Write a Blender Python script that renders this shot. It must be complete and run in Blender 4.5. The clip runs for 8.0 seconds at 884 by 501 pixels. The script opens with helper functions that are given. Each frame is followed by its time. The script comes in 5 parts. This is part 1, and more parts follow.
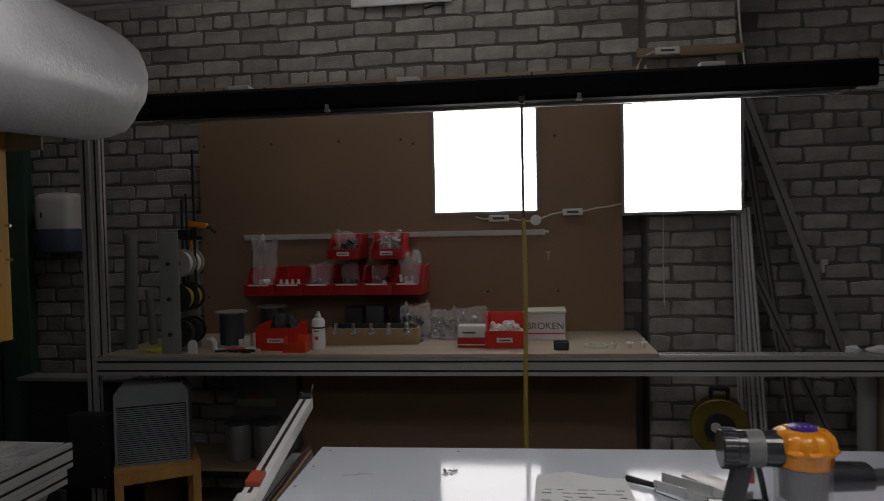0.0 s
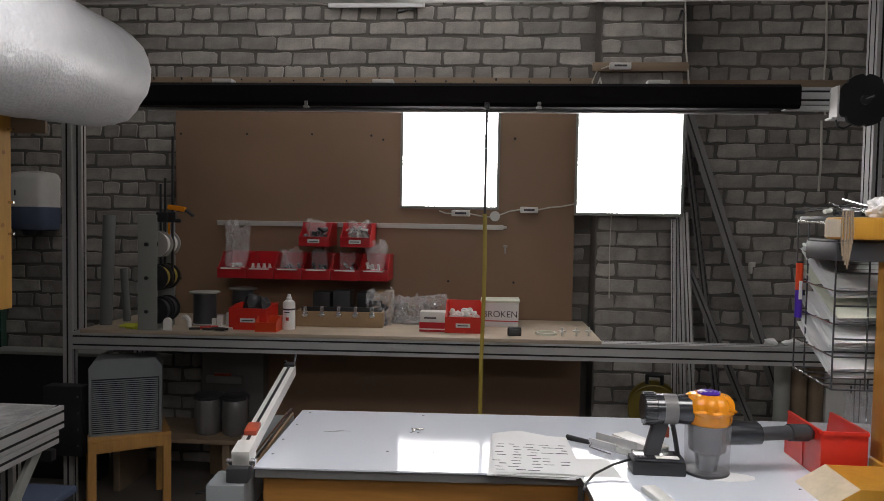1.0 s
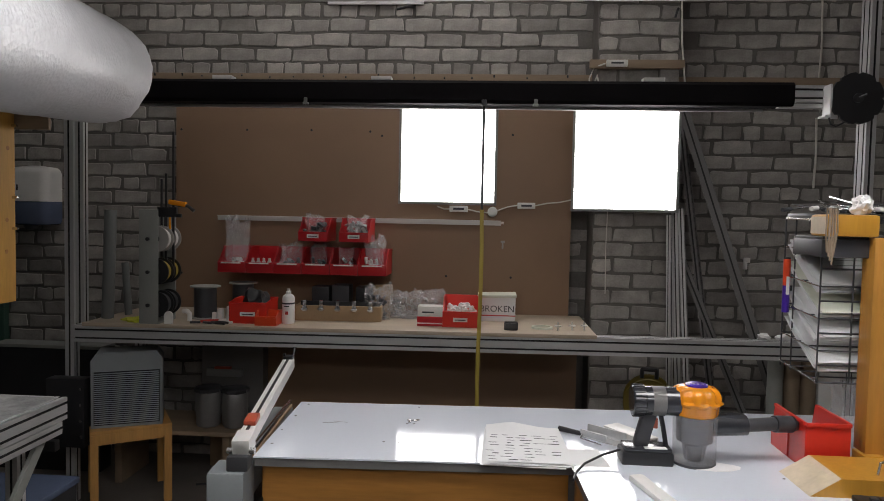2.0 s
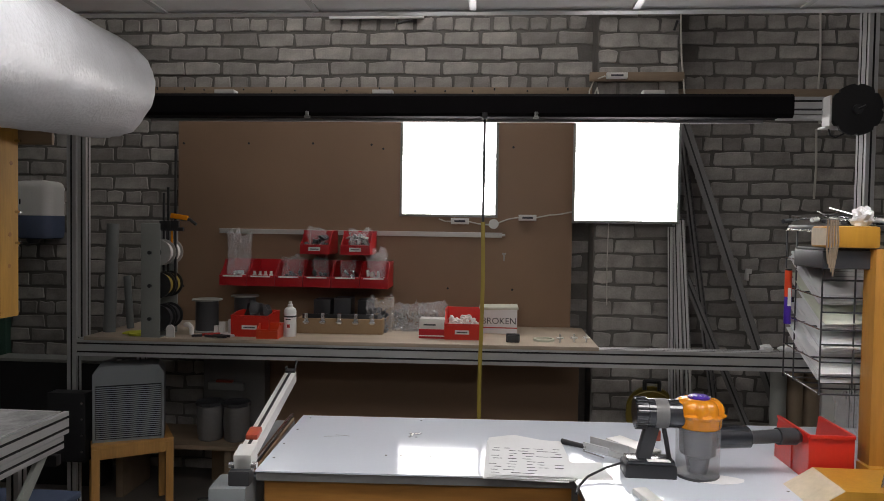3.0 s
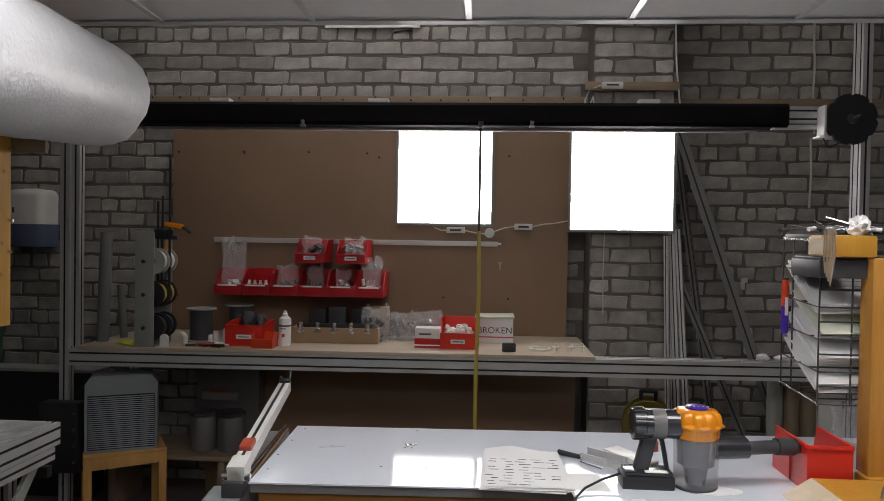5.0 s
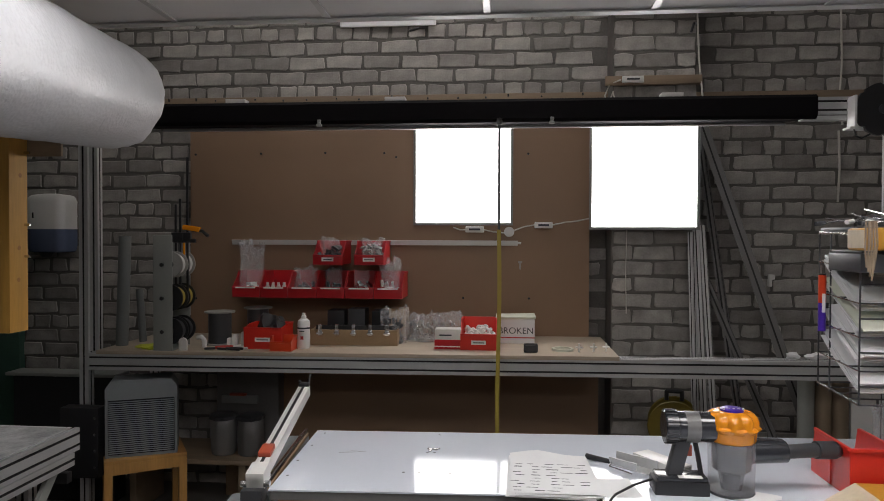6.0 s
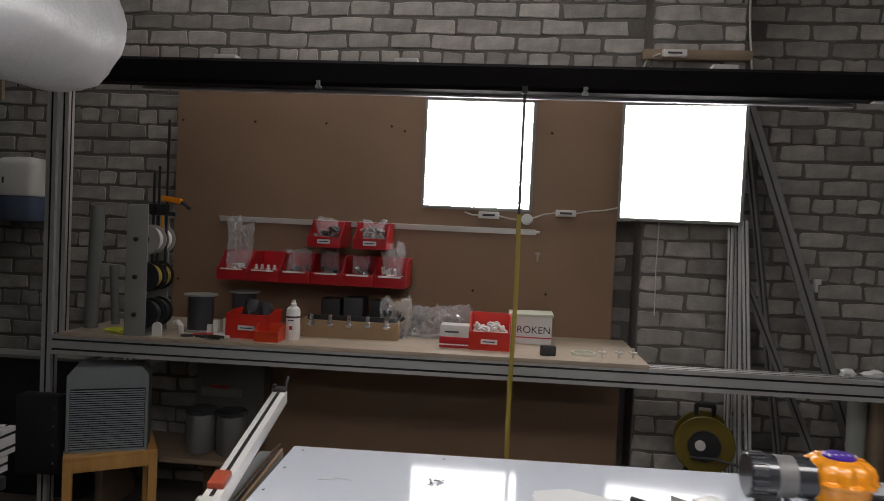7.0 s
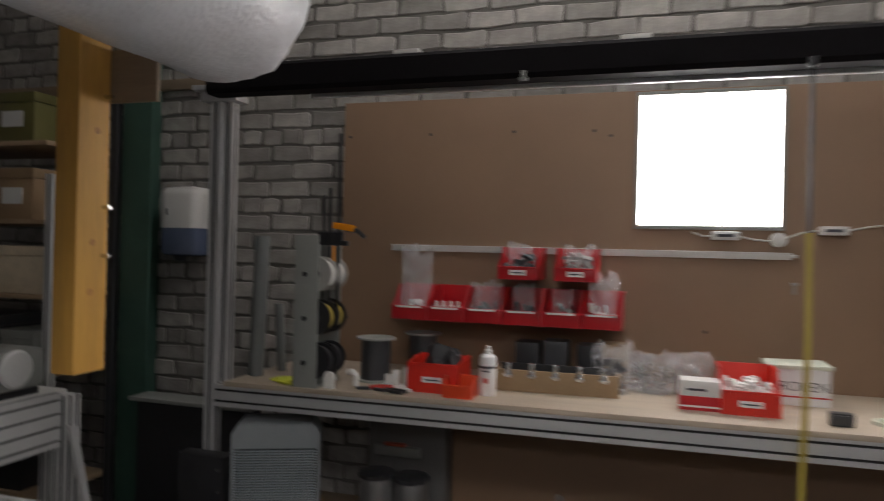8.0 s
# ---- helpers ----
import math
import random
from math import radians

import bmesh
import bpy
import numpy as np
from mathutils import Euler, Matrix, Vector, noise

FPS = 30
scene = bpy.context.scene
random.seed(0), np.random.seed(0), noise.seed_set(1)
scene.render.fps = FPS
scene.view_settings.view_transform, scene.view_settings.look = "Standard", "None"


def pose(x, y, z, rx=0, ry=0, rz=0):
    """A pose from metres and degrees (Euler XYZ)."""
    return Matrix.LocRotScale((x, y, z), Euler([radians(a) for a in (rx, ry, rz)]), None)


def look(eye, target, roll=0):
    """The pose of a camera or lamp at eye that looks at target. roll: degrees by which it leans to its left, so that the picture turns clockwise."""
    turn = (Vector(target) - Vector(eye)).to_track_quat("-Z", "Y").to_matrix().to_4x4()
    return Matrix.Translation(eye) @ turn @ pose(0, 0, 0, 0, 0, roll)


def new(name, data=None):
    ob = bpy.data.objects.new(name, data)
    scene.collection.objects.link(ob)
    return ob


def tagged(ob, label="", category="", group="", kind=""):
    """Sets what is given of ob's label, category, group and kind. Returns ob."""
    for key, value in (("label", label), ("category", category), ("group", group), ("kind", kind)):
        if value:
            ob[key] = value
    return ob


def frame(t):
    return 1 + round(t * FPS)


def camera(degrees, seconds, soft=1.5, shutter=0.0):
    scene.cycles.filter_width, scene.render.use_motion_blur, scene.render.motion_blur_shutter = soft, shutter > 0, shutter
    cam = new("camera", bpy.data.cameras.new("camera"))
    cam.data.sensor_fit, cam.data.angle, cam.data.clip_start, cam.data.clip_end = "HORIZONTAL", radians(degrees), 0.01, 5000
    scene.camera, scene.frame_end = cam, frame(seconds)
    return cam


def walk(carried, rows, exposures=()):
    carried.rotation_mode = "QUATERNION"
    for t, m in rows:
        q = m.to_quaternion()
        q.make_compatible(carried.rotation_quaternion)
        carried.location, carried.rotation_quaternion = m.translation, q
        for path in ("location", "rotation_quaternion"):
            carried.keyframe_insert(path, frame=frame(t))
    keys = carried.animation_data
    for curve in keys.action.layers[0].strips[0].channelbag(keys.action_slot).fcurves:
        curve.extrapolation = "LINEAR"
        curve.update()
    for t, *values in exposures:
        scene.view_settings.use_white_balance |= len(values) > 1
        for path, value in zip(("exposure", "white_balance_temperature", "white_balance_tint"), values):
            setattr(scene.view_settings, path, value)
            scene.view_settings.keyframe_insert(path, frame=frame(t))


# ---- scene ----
cam = camera(65.9, 8.0, soft=0.4, shutter=0.35)
PATH = [
    (0, (0.667, 0.445, 1.581), (0.397, 2.426, 1.517), -1.2),
    (0.5, (0.653, 0.284, 1.577), (0.496, 2.276, 1.481), -0.9),
    (1, (0.646, 0.176, 1.577), (0.507, 2.169, 1.494), 1.0),
    (1.5, (0.662, 0.144, 1.578), (0.524, 2.136, 1.472), 1.2),
    (3, (0.662, 0.131, 1.583), (0.518, 2.125, 1.52), 0.9),
    (3.5, (0.661, 0.157, 1.581), (0.515, 2.151, 1.525), 0.8),
    (4, (0.661, 0.139, 1.584), (0.511, 2.133, 1.529), 0.8),
    (5.5, (0.658, 0.149, 1.58), (0.533, 2.145, 1.549), 1.0),
    (6, (0.646, 0.195, 1.577), (0.464, 2.186, 1.542), 0.2),
    (6.5, (0.641, 0.371, 1.579), (0.511, 2.367, 1.561), 1.1),
    (7, (0.586, 0.598, 1.543), (0.391, 2.587, 1.482), 2.6),
    (7.3, (0.489, 0.767, 1.546), (0.343, 2.761, 1.586), 1.5),
    (7.5, (0.407, 0.883, 1.558), (0.246, 2.877, 1.568), 2.2),
    (7.6, (0.354, 0.919, 1.543), (0.128, 2.906, 1.55), 2.1),
    (7.8, (0.296, 1.025, 1.541), (-0.117, 2.982, 1.52), 2.8),
    (8, (0.169, 1.176, 1.541), (-0.414, 3.089, 1.541), 1.4),
]
EXPOSE = [(0.0, -1.15, 6500, 13), (0.5, -0.36, 6500, 13), (1.0, -0.1, 6500, 13), (1.5, -0.06, 6500, 13), (6.5, -0.06, 6500, 13), (7.3, -0.06, 6500, 13), (8.0, 0.42, 6500, 13)]
walk(cam, [(t, look(eye, target, roll)) for t, eye, target, roll in PATH], EXPOSE)

# ---- world and large lights ----
world = bpy.data.worlds.new("workshop_world")
world.use_nodes = True
world.node_tree.nodes["Background"].inputs[0].default_value = (0.03, 0.032, 0.035, 1)
world.node_tree.nodes["Background"].inputs[1].default_value = 0.3
scene.world = world
PANEL_GLOW = 8.0
# Strength of the added ceiling panels, which stay out of view.
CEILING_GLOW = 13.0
# Strength of the assumed lamps in the tall bay.
BAY_GLOW = 9.5
HIGH = 4.3
# Grid tiles swapped for unseen fill panels, placed to brighten table and roll.
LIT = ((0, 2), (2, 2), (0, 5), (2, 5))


# ---- materials ----
def mat(name, col, rough=0.6, metal=0.0, var=0.15, scale=6.0, fine=90.0, bump=0.15, per=0.0, coat=0.0, stain=None, island=False, squeeze=(1, 1, 1)):
    """Principled surface with stains and grain in metres; per: how far single pieces differ."""
    m = bpy.data.materials.new(name)
    m.use_nodes = True
    nt = m.node_tree
    n, l = nt.nodes, nt.links
    b = n["Principled BSDF"]
    b.inputs["Metallic"].default_value = metal
    b.inputs["Coat Weight"].default_value = coat
    tc = n.new("ShaderNodeTexCoord")
    mp = n.new("ShaderNodeMapping")
    mp.inputs["Scale"].default_value = squeeze
    l.new(tc.outputs["Object"], mp.inputs["Vector"])
    big = n.new("ShaderNodeTexNoise")
    big.inputs["Scale"].default_value = scale
    big.inputs["Detail"].default_value = 5
    small = n.new("ShaderNodeTexNoise")
    small.inputs["Scale"].default_value = fine
    small.inputs["Detail"].default_value = 3
    l.new(mp.outputs[0], big.inputs["Vector"])
    l.new(mp.outputs[0], small.inputs["Vector"])
    add = n.new("ShaderNodeMath")
    add.operation = "MULTIPLY_ADD"
    l.new(small.outputs["Fac"], add.inputs[0])
    add.inputs[1].default_value = 0.4
    l.new(big.outputs["Fac"], add.inputs[2])
    rng = n.new("ShaderNodeMapRange")
    rng.inputs["From Min"].default_value, rng.inputs["From Max"].default_value = 0.4, 1.0
    l.new(add.outputs[0], rng.inputs["Value"])
    mix = n.new("ShaderNodeMix")
    mix.data_type = "RGBA"
    lo = stain if stain else tuple(max(0.0, c * (1 - var)) for c in col)
    hi = tuple(min(0.95, c * (1 + var)) for c in col)
    mix.inputs["A"].default_value, mix.inputs["B"].default_value = (*lo, 1), (*hi, 1)
    l.new(rng.outputs[0], mix.inputs["Factor"])
    out = mix.outputs["Result"]
    if per:
        if island:
            src = n.new("ShaderNodeNewGeometry").outputs["Random Per Island"]
        else:
            src = n.new("ShaderNodeObjectInfo").outputs["Random"]
        r2 = n.new("ShaderNodeMapRange")
        r2.inputs["To Min"].default_value, r2.inputs["To Max"].default_value = 1 - per, 1 + per
        l.new(src, r2.inputs["Value"])
        hsv = n.new("ShaderNodeHueSaturation")
        l.new(r2.outputs[0], hsv.inputs["Value"])
        l.new(out, hsv.inputs["Color"])
        out = hsv.outputs[0]
    l.new(out, b.inputs["Base Color"])
    rr = n.new("ShaderNodeMapRange")
    rr.inputs["To Min"].default_value, rr.inputs["To Max"].default_value = max(0.02, rough * 0.8), min(1, rough * 1.2)
    l.new(big.outputs["Fac"], rr.inputs["Value"])
    l.new(rr.outputs[0], b.inputs["Roughness"])
    if bump:
        bp = n.new("ShaderNodeBump")
        bp.inputs["Strength"].default_value = bump
        bp.inputs["Distance"].default_value = 0.004
        l.new(add.outputs[0], bp.inputs["Height"])
        l.new(bp.outputs[0], b.inputs["Normal"])
    return m


def glow(name, col, strength):
    m = bpy.data.materials.new(name)
    m.use_nodes = True
    b = m.node_tree.nodes["Principled BSDF"]
    b.inputs["Base Color"].default_value = (0.8, 0.8, 0.8, 1)
    b.inputs["Emission Color"].default_value = (*col, 1)
    b.inputs["Emission Strength"].default_value = strength
    return m


def clear(name, col, see=0.6, rough=0.12):
    """Thin plastic film or shell: part see-through, part glossy."""
    m = bpy.data.materials.new(name)
    m.use_nodes = True
    n, l = m.node_tree.nodes, m.node_tree.links
    b = n["Principled BSDF"]
    b.inputs["Base Color"].default_value = (*col, 1)
    b.inputs["Roughness"].default_value = rough
    t = n.new("ShaderNodeBsdfTransparent")
    mx = n.new("ShaderNodeMixShader")
    mx.inputs[0].default_value = see
    l.new(b.outputs[0], mx.inputs[1])
    l.new(t.outputs[0], mx.inputs[2])
    l.new(mx.outputs[0], n["Material Output"].inputs[0])
    return m


BRICK = mat("pale_grey_brick", (0.33, 0.31, 0.285), 0.9, var=0.38, scale=11, fine=120, bump=0.55, per=0.26)
BRICK_FAR = mat("pale_grey_brick_far", (0.33, 0.31, 0.285), 0.9, var=0.38, scale=11, fine=120, bump=0.55, per=0.26, island=True)
MORTAR = mat("grey_mortar", (0.135, 0.126, 0.115), 0.95, var=0.3, scale=7, bump=0.6)
PLASTER = mat("grey_painted_wall", (0.36, 0.35, 0.34), 0.8)
FLOOR = mat("dark_concrete", (0.14, 0.125, 0.11), 0.6, var=0.35, scale=3, bump=0.2)
TILE = mat("ceiling_tile", (0.8, 0.79, 0.785), 0.9, var=0.06, scale=3, fine=200, bump=0.3)
GRIDBAR = mat("glossy_white_steel", (0.82, 0.82, 0.81), 0.16, var=0.03, bump=0.01)
WHITE = mat("white_paint", (0.8, 0.8, 0.79), 0.4, var=0.05, bump=0.03)
OFFWHITE = mat("off_white_plastic", (0.7, 0.69, 0.66), 0.35, var=0.06, bump=0.03)
ALU = mat("brushed_aluminium", (0.62, 0.62, 0.62), 0.42, metal=0.6, var=0.12, scale=4, fine=160, bump=0.04)
# Shade inside the profile slots, put in as a near-black colour.
SLOT_SHADE = mat("slot_shade", (0.03, 0.03, 0.03), 0.8)
BLACK = mat("black_fabric", (0.006, 0.005, 0.006), 0.7, var=0.3, scale=8, bump=0.1)
BLACK.node_tree.nodes["Principled BSDF"].inputs["Specular IOR Level"].default_value = 0.12
BLACKP = mat("black_plastic", (0.02, 0.02, 0.022), 0.4, var=0.2, bump=0.05)
OLIVE = mat("olive_plastic", (0.13, 0.12, 0.035), 0.45, var=0.15)
STEELG = mat("dull_grey_profile", (0.17, 0.165, 0.16), 0.5, metal=0.2, var=0.15, scale=5)
STEEL = mat("bright_steel", (0.62, 0.62, 0.62), 0.25, metal=1.0, var=0.1, bump=0.02)
HARDB = mat("brown_hardboard", (0.265, 0.168, 0.105), 0.55, var=0.1, scale=2.5, fine=220, bump=0.08)
PLYTOP = mat("pale_ply_top", (0.46, 0.38, 0.29), 0.55, var=0.14, scale=4, fine=60, bump=0.08, squeeze=(0.4, 3, 3))
LATH = mat("raw_batten_wood", (0.27, 0.2, 0.135), 0.7, var=0.2, scale=5, fine=50, squeeze=(0.3, 3, 3))
PINE = mat("varnished_pine", (0.55, 0.29, 0.085), 0.4, var=0.22, scale=5, fine=40, bump=0.08, squeeze=(3, 3, 0.35), coat=0.2)
PINE_END = mat("pale_end_grain", (0.6, 0.5, 0.36), 0.6, var=0.15, scale=20)
YELLOW = mat("yellow_varnished_timber", (0.5, 0.245, 0.03), 0.4, var=0.16, scale=5, fine=40, bump=0.06, squeeze=(3, 3, 0.35), coat=0.25)
RAWYELLOW = mat("oiled_yellow_timber", (0.56, 0.3, 0.06), 0.6, var=0.2, scale=5, fine=40, bump=0.08, squeeze=(3, 3, 0.35))
TIMBER = mat("orange_timber", (0.45, 0.21, 0.035), 0.45, var=0.2, scale=5, fine=40, bump=0.08, squeeze=(3, 3, 0.35))
APRON = mat("amber_apron_wood", (0.42, 0.19, 0.04), 0.5, var=0.25, scale=5, fine=40, bump=0.08, squeeze=(0.35, 3, 3))
RED = mat("red_bin_plastic", (0.46, 0.012, 0.018), 0.35, var=0.12, bump=0.04)
ORANGE = mat("orange_red_plastic", (0.65, 0.06, 0.015), 0.35, var=0.1, bump=0.04)
LABEL = mat("white_label", (0.75, 0.75, 0.73), 0.5, var=0.04, bump=0)
INK = mat("printed_ink", (0.05, 0.05, 0.06), 0.6, bump=0)
BRICKRED = mat("dull_red_plastic", (0.4, 0.07, 0.035), 0.45)
REDINK = mat("red_print", (0.5, 0.04, 0.03), 0.5, bump=0)
LAMINATE = mat("glossy_white_laminate", (0.66, 0.7, 0.77), 0.07, var=0.03, scale=2, bump=0.008)
EDGE = mat("grey_edge_band", (0.16, 0.155, 0.15), 0.5)
PAPER = mat("white_paper", (0.72, 0.72, 0.72), 0.6, var=0.04, bump=0.05)
PAPERG = mat("greenish_paper", (0.6, 0.62, 0.52), 0.6, var=0.05, bump=0.05)
CARD = mat("brown_cardboard", (0.33, 0.23, 0.14), 0.75, var=0.14, scale=6)
KRAFT = mat("kraft_wood_box", (0.3, 0.2, 0.11), 0.65, var=0.16, scale=6)
GREY = mat("warm_grey_metal", (0.26, 0.27, 0.25), 0.5, var=0.1, bump=0.06)
GREYD = mat("dark_grey_plastic", (0.045, 0.046, 0.05), 0.4, var=0.15, bump=0.06)
TUBEG = mat("dull_grey_tube", (0.14, 0.15, 0.145), 0.5, var=0.12, bump=0.03)
VACG = mat("vacuum_grey", (0.028, 0.029, 0.034), 0.2, var=0.1, bump=0.02, coat=0.5)
HEATG = mat("heater_grey", (0.24, 0.26, 0.27), 0.45, var=0.08, bump=0.05)
SLATC = mat("pale_slat_metal", (0.45, 0.5, 0.53), 0.35, metal=0.3, var=0.1, bump=0.02)
PANELBACK = mat("dark_teal_back", (0.012, 0.018, 0.02), 0.5)
BLUE = mat("blue_translucent_plastic", (0.11, 0.14, 0.22), 0.25, var=0.1, bump=0.02)
GREEN = mat("green_painted_steel", (0.045, 0.1, 0.075), 0.5, var=0.2, scale=5)
WRAP = mat("white_bubble_wrap", (0.66, 0.665, 0.685), 0.42, var=0.07, scale=9, fine=60, bump=0.8, coat=0.28)
wn = WRAP.node_tree.nodes["Principled BSDF"]
wn.inputs["Subsurface Weight"].default_value = 0.9
wn.inputs["Subsurface Radius"].default_value = (1.0, 1.0, 1.0)
wn.inputs["Subsurface Scale"].default_value = 0.1
wt = WRAP.node_tree
cells = wt.nodes.new("ShaderNodeTexVoronoi")
cells.inputs["Scale"].default_value = 95
fold = wt.nodes.new("ShaderNodeTexNoise")
fold.inputs["Scale"].default_value = 9
fold.inputs["Detail"].default_value = 4
fold.inputs["Distortion"].default_value = 1.6
both = wt.nodes.new("ShaderNodeMath")
both.operation = "MULTIPLY_ADD"
both.inputs[1].default_value = 3.5
where = wt.nodes.new("ShaderNodeTexCoord")
wt.links.new(where.outputs["Object"], cells.inputs["Vector"])
wt.links.new(where.outputs["Object"], fold.inputs["Vector"])
wt.links.new(fold.outputs["Fac"], both.inputs[0])
wt.links.new(cells.outputs["Distance"], both.inputs[2])
relief = wt.nodes.new("ShaderNodeBump")
relief.inputs["Strength"].default_value = 0.2
relief.inputs["Distance"].default_value = 0.006
wt.links.new(both.outputs[0], relief.inputs["Height"])
wt.links.new(relief.outputs[0], wn.inputs["Normal"])
wt.links.new(relief.outputs[0], wn.inputs["Coat Normal"])
FILM = clear("clear_plastic_film", (0.85, 0.85, 0.87), 0.76, 0.14)
SHELL = clear("clear_vacuum_cup", (0.5, 0.5, 0.52), 0.72, 0.06)
AMBER = mat("amber_glossy_plastic", (0.8, 0.28, 0.012), 0.16, var=0.08, bump=0.01, coat=0.4)
PURPLE = mat("purple_plastic", (0.06, 0.02, 0.3), 0.3, bump=0)
REELY = mat("dull_yellow_plastic", (0.15, 0.11, 0.012), 0.45, var=0.15)
TAPEY = mat("yellow_tape", (0.38, 0.29, 0.05), 0.5, var=0.08, bump=0)
LIME = mat("lime_yellow_cloth", (0.62, 0.68, 0.06), 0.8)
TUBECARD = mat("tube_cardboard", (0.2, 0.15, 0.1), 0.7)
BAR = mat("pale_painted_bar", (0.55, 0.55, 0.54), 0.45, var=0.1, scale=5, bump=0.03)
SPOOLW = mat("dull_white_plastic", (0.34, 0.33, 0.31), 0.45, var=0.12, bump=0.03)
BINRED = mat("bright_red_plastic", (0.62, 0.028, 0.016), 0.35, var=0.1, bump=0.04)
CABLE = mat("white_cable", (0.6, 0.58, 0.52), 0.5, bump=0)
GLOW = glow("led_diffuser", (1.0, 0.98, 0.95), PANEL_GLOW)
BAYGLOW = glow("assumed_bay_diffuser", (1.0, 0.98, 0.95), BAY_GLOW)
CGLOW = glow("ceiling_fill_diffuser", (1.0, 0.99, 0.97), CEILING_GLOW)
UNLIT = mat("unlit_diffuser", (0.8, 0.8, 0.8), 0.35, var=0.03, bump=0)


# ---- mesh helpers ----
def B():
    return bmesh.new()


def box(bm, x0, x1, y0, y1, z0, z1, bev=0.0, m=None):
    r = bmesh.ops.create_cube(bm, size=1)
    vs = r["verts"]
    for v in vs:
        v.co = Vector((x0 + (v.co.x + 0.5) * (x1 - x0), y0 + (v.co.y + 0.5) * (y1 - y0), z0 + (v.co.z + 0.5) * (z1 - z0)))
    if bev:
        es = {e for v in vs for e in v.link_edges}
        r = bmesh.ops.bevel(bm, geom=list(es), offset=bev, segments=2, affect="EDGES", profile=0.6)
        vs = list({v for f in r["faces"] for v in f.verts} | {v for v in vs if v.is_valid})
    if m:
        bmesh.ops.transform(bm, matrix=m, verts=[v for v in vs if v.is_valid])
    return bm


def cyl(bm, p0, p1, r0, r1=None, seg=20, caps=True):
    r1 = r0 if r1 is None else r1
    p0, p1 = Vector(p0), Vector(p1)
    d = p1 - p0
    q = d.to_track_quat("Z", "Y").to_matrix().to_4x4()
    r = bmesh.ops.create_cone(bm, cap_ends=caps, segments=seg, radius1=r0, radius2=r1, depth=d.length)
    bmesh.ops.transform(bm, matrix=Matrix.Translation((p0 + p1) / 2) @ q, verts=r["verts"])
    return bm


def lathe(bm, prof, seg=28, m=None, wave=None):
    """Turn (radius, height) pairs about z."""
    rings = []
    for r, z in prof:
        ring = []
        for i in range(seg):
            a = 2 * math.pi * i / seg
            k = 1 + (wave(a, z) if wave else 0)
            v = Vector((r * k * math.cos(a), r * k * math.sin(a), z))
            ring.append(bm.verts.new(m @ v if m else v))
        rings.append(ring)
    for a, b in zip(rings, rings[1:]):
        for i in range(seg):
            bm.faces.new((a[i], a[(i + 1) % seg], b[(i + 1) % seg], b[i]))
    bm.faces.new(rings[0][::-1])
    bm.faces.new(rings[-1])
    return bm


def path_tube(bm, pts, r, seg=8):
    for a, b in zip(pts, pts[1:]):
        cyl(bm, a, b, r, seg=seg)
    for p in pts[1:-1]:
        bmesh.ops.create_icosphere(bm, subdivisions=1, radius=r, matrix=Matrix.Translation(p))
    return bm


def prism(bm, pts, z0, z1, m=None):
    """Extrude a flat outline from z0 to z1."""
    lo = [bm.verts.new((x, y, z0)) for x, y in pts]
    hi = [bm.verts.new((x, y, z1)) for x, y in pts]
    n = len(pts)
    bm.faces.new(lo[::-1])
    bm.faces.new(hi)
    for i in range(n):
        bm.faces.new((lo[i], lo[(i + 1) % n], hi[(i + 1) % n], hi[i]))
    if m:
        bmesh.ops.transform(bm, matrix=m, verts=lo + hi)
    return bm


def extrusion(bm, w, h, length, m, nx=1, ny=1, slot=0.009, deep=0.011):
    """Slotted aluminium profile w by h, along z from 0."""
    def side(a, b, n):
        a, b = Vector(a), Vector(b)
        t = (b - a).normalized()
        inn = Vector((-t.y, t.x))
        out = [a]
        for i in range(n):
            c = a + (b - a) * ((i + 0.5) / n)
            out += [c - t * slot / 2, c - t * slot / 2 + inn * deep, c + t * slot / 2 + inn * deep, c + t * slot / 2]
        return out
    pts = side((-w / 2, -h / 2), (w / 2, -h / 2), nx) + side((w / 2, -h / 2), (w / 2, h / 2), ny) + side((w / 2, h / 2), (-w / 2, h / 2), nx) + side((-w / 2, h / 2), (-w / 2, -h / 2), ny)
    n0 = len(bm.faces)
    prism(bm, [(p.x, p.y) for p in pts], 0, length, m)
    # Mark the slot walls and floors for the painted-in shade.
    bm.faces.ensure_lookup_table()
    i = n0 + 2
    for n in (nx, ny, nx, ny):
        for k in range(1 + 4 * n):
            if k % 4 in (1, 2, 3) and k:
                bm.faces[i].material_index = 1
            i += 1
    return bm


def mesh_of(name, bm, material, smooth=True):
    bmesh.ops.recalc_face_normals(bm, faces=bm.faces)
    me = bpy.data.meshes.new(name)
    bm.to_mesh(me)
    bm.free()
    me.materials.append(material)
    # Second material darkens marked slot faces in place of real shade.
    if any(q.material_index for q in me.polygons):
        me.materials.append(SLOT_SHADE)
    if smooth:
        me.shade_smooth()
        me.set_sharp_from_angle(angle=radians(35))
    return me


def part(name, bm, material, parent, label=""):
    ob = new(name, mesh_of(name, bm, material))
    ob.parent = parent
    if label:
        ob["label"] = label
    return ob


def solo(name, bm, material, label="", category="", group="", kind=""):
    return tagged(new(name, mesh_of(name, bm, material, material is not FILM)), label, category, group, kind)


def thing(name, at, label, category, group="", rz=0.0, kind=""):
    ob = new(name)
    ob.empty_display_size = 0.05
    ob.matrix_basis = pose(*at, 0, 0, rz)
    return tagged(ob, label, category, group, kind)


def zb(x):
    """Height of the work bench's top, which sags a little to one end."""
    return 1.0 + 0.0065 * (x - 1.2)


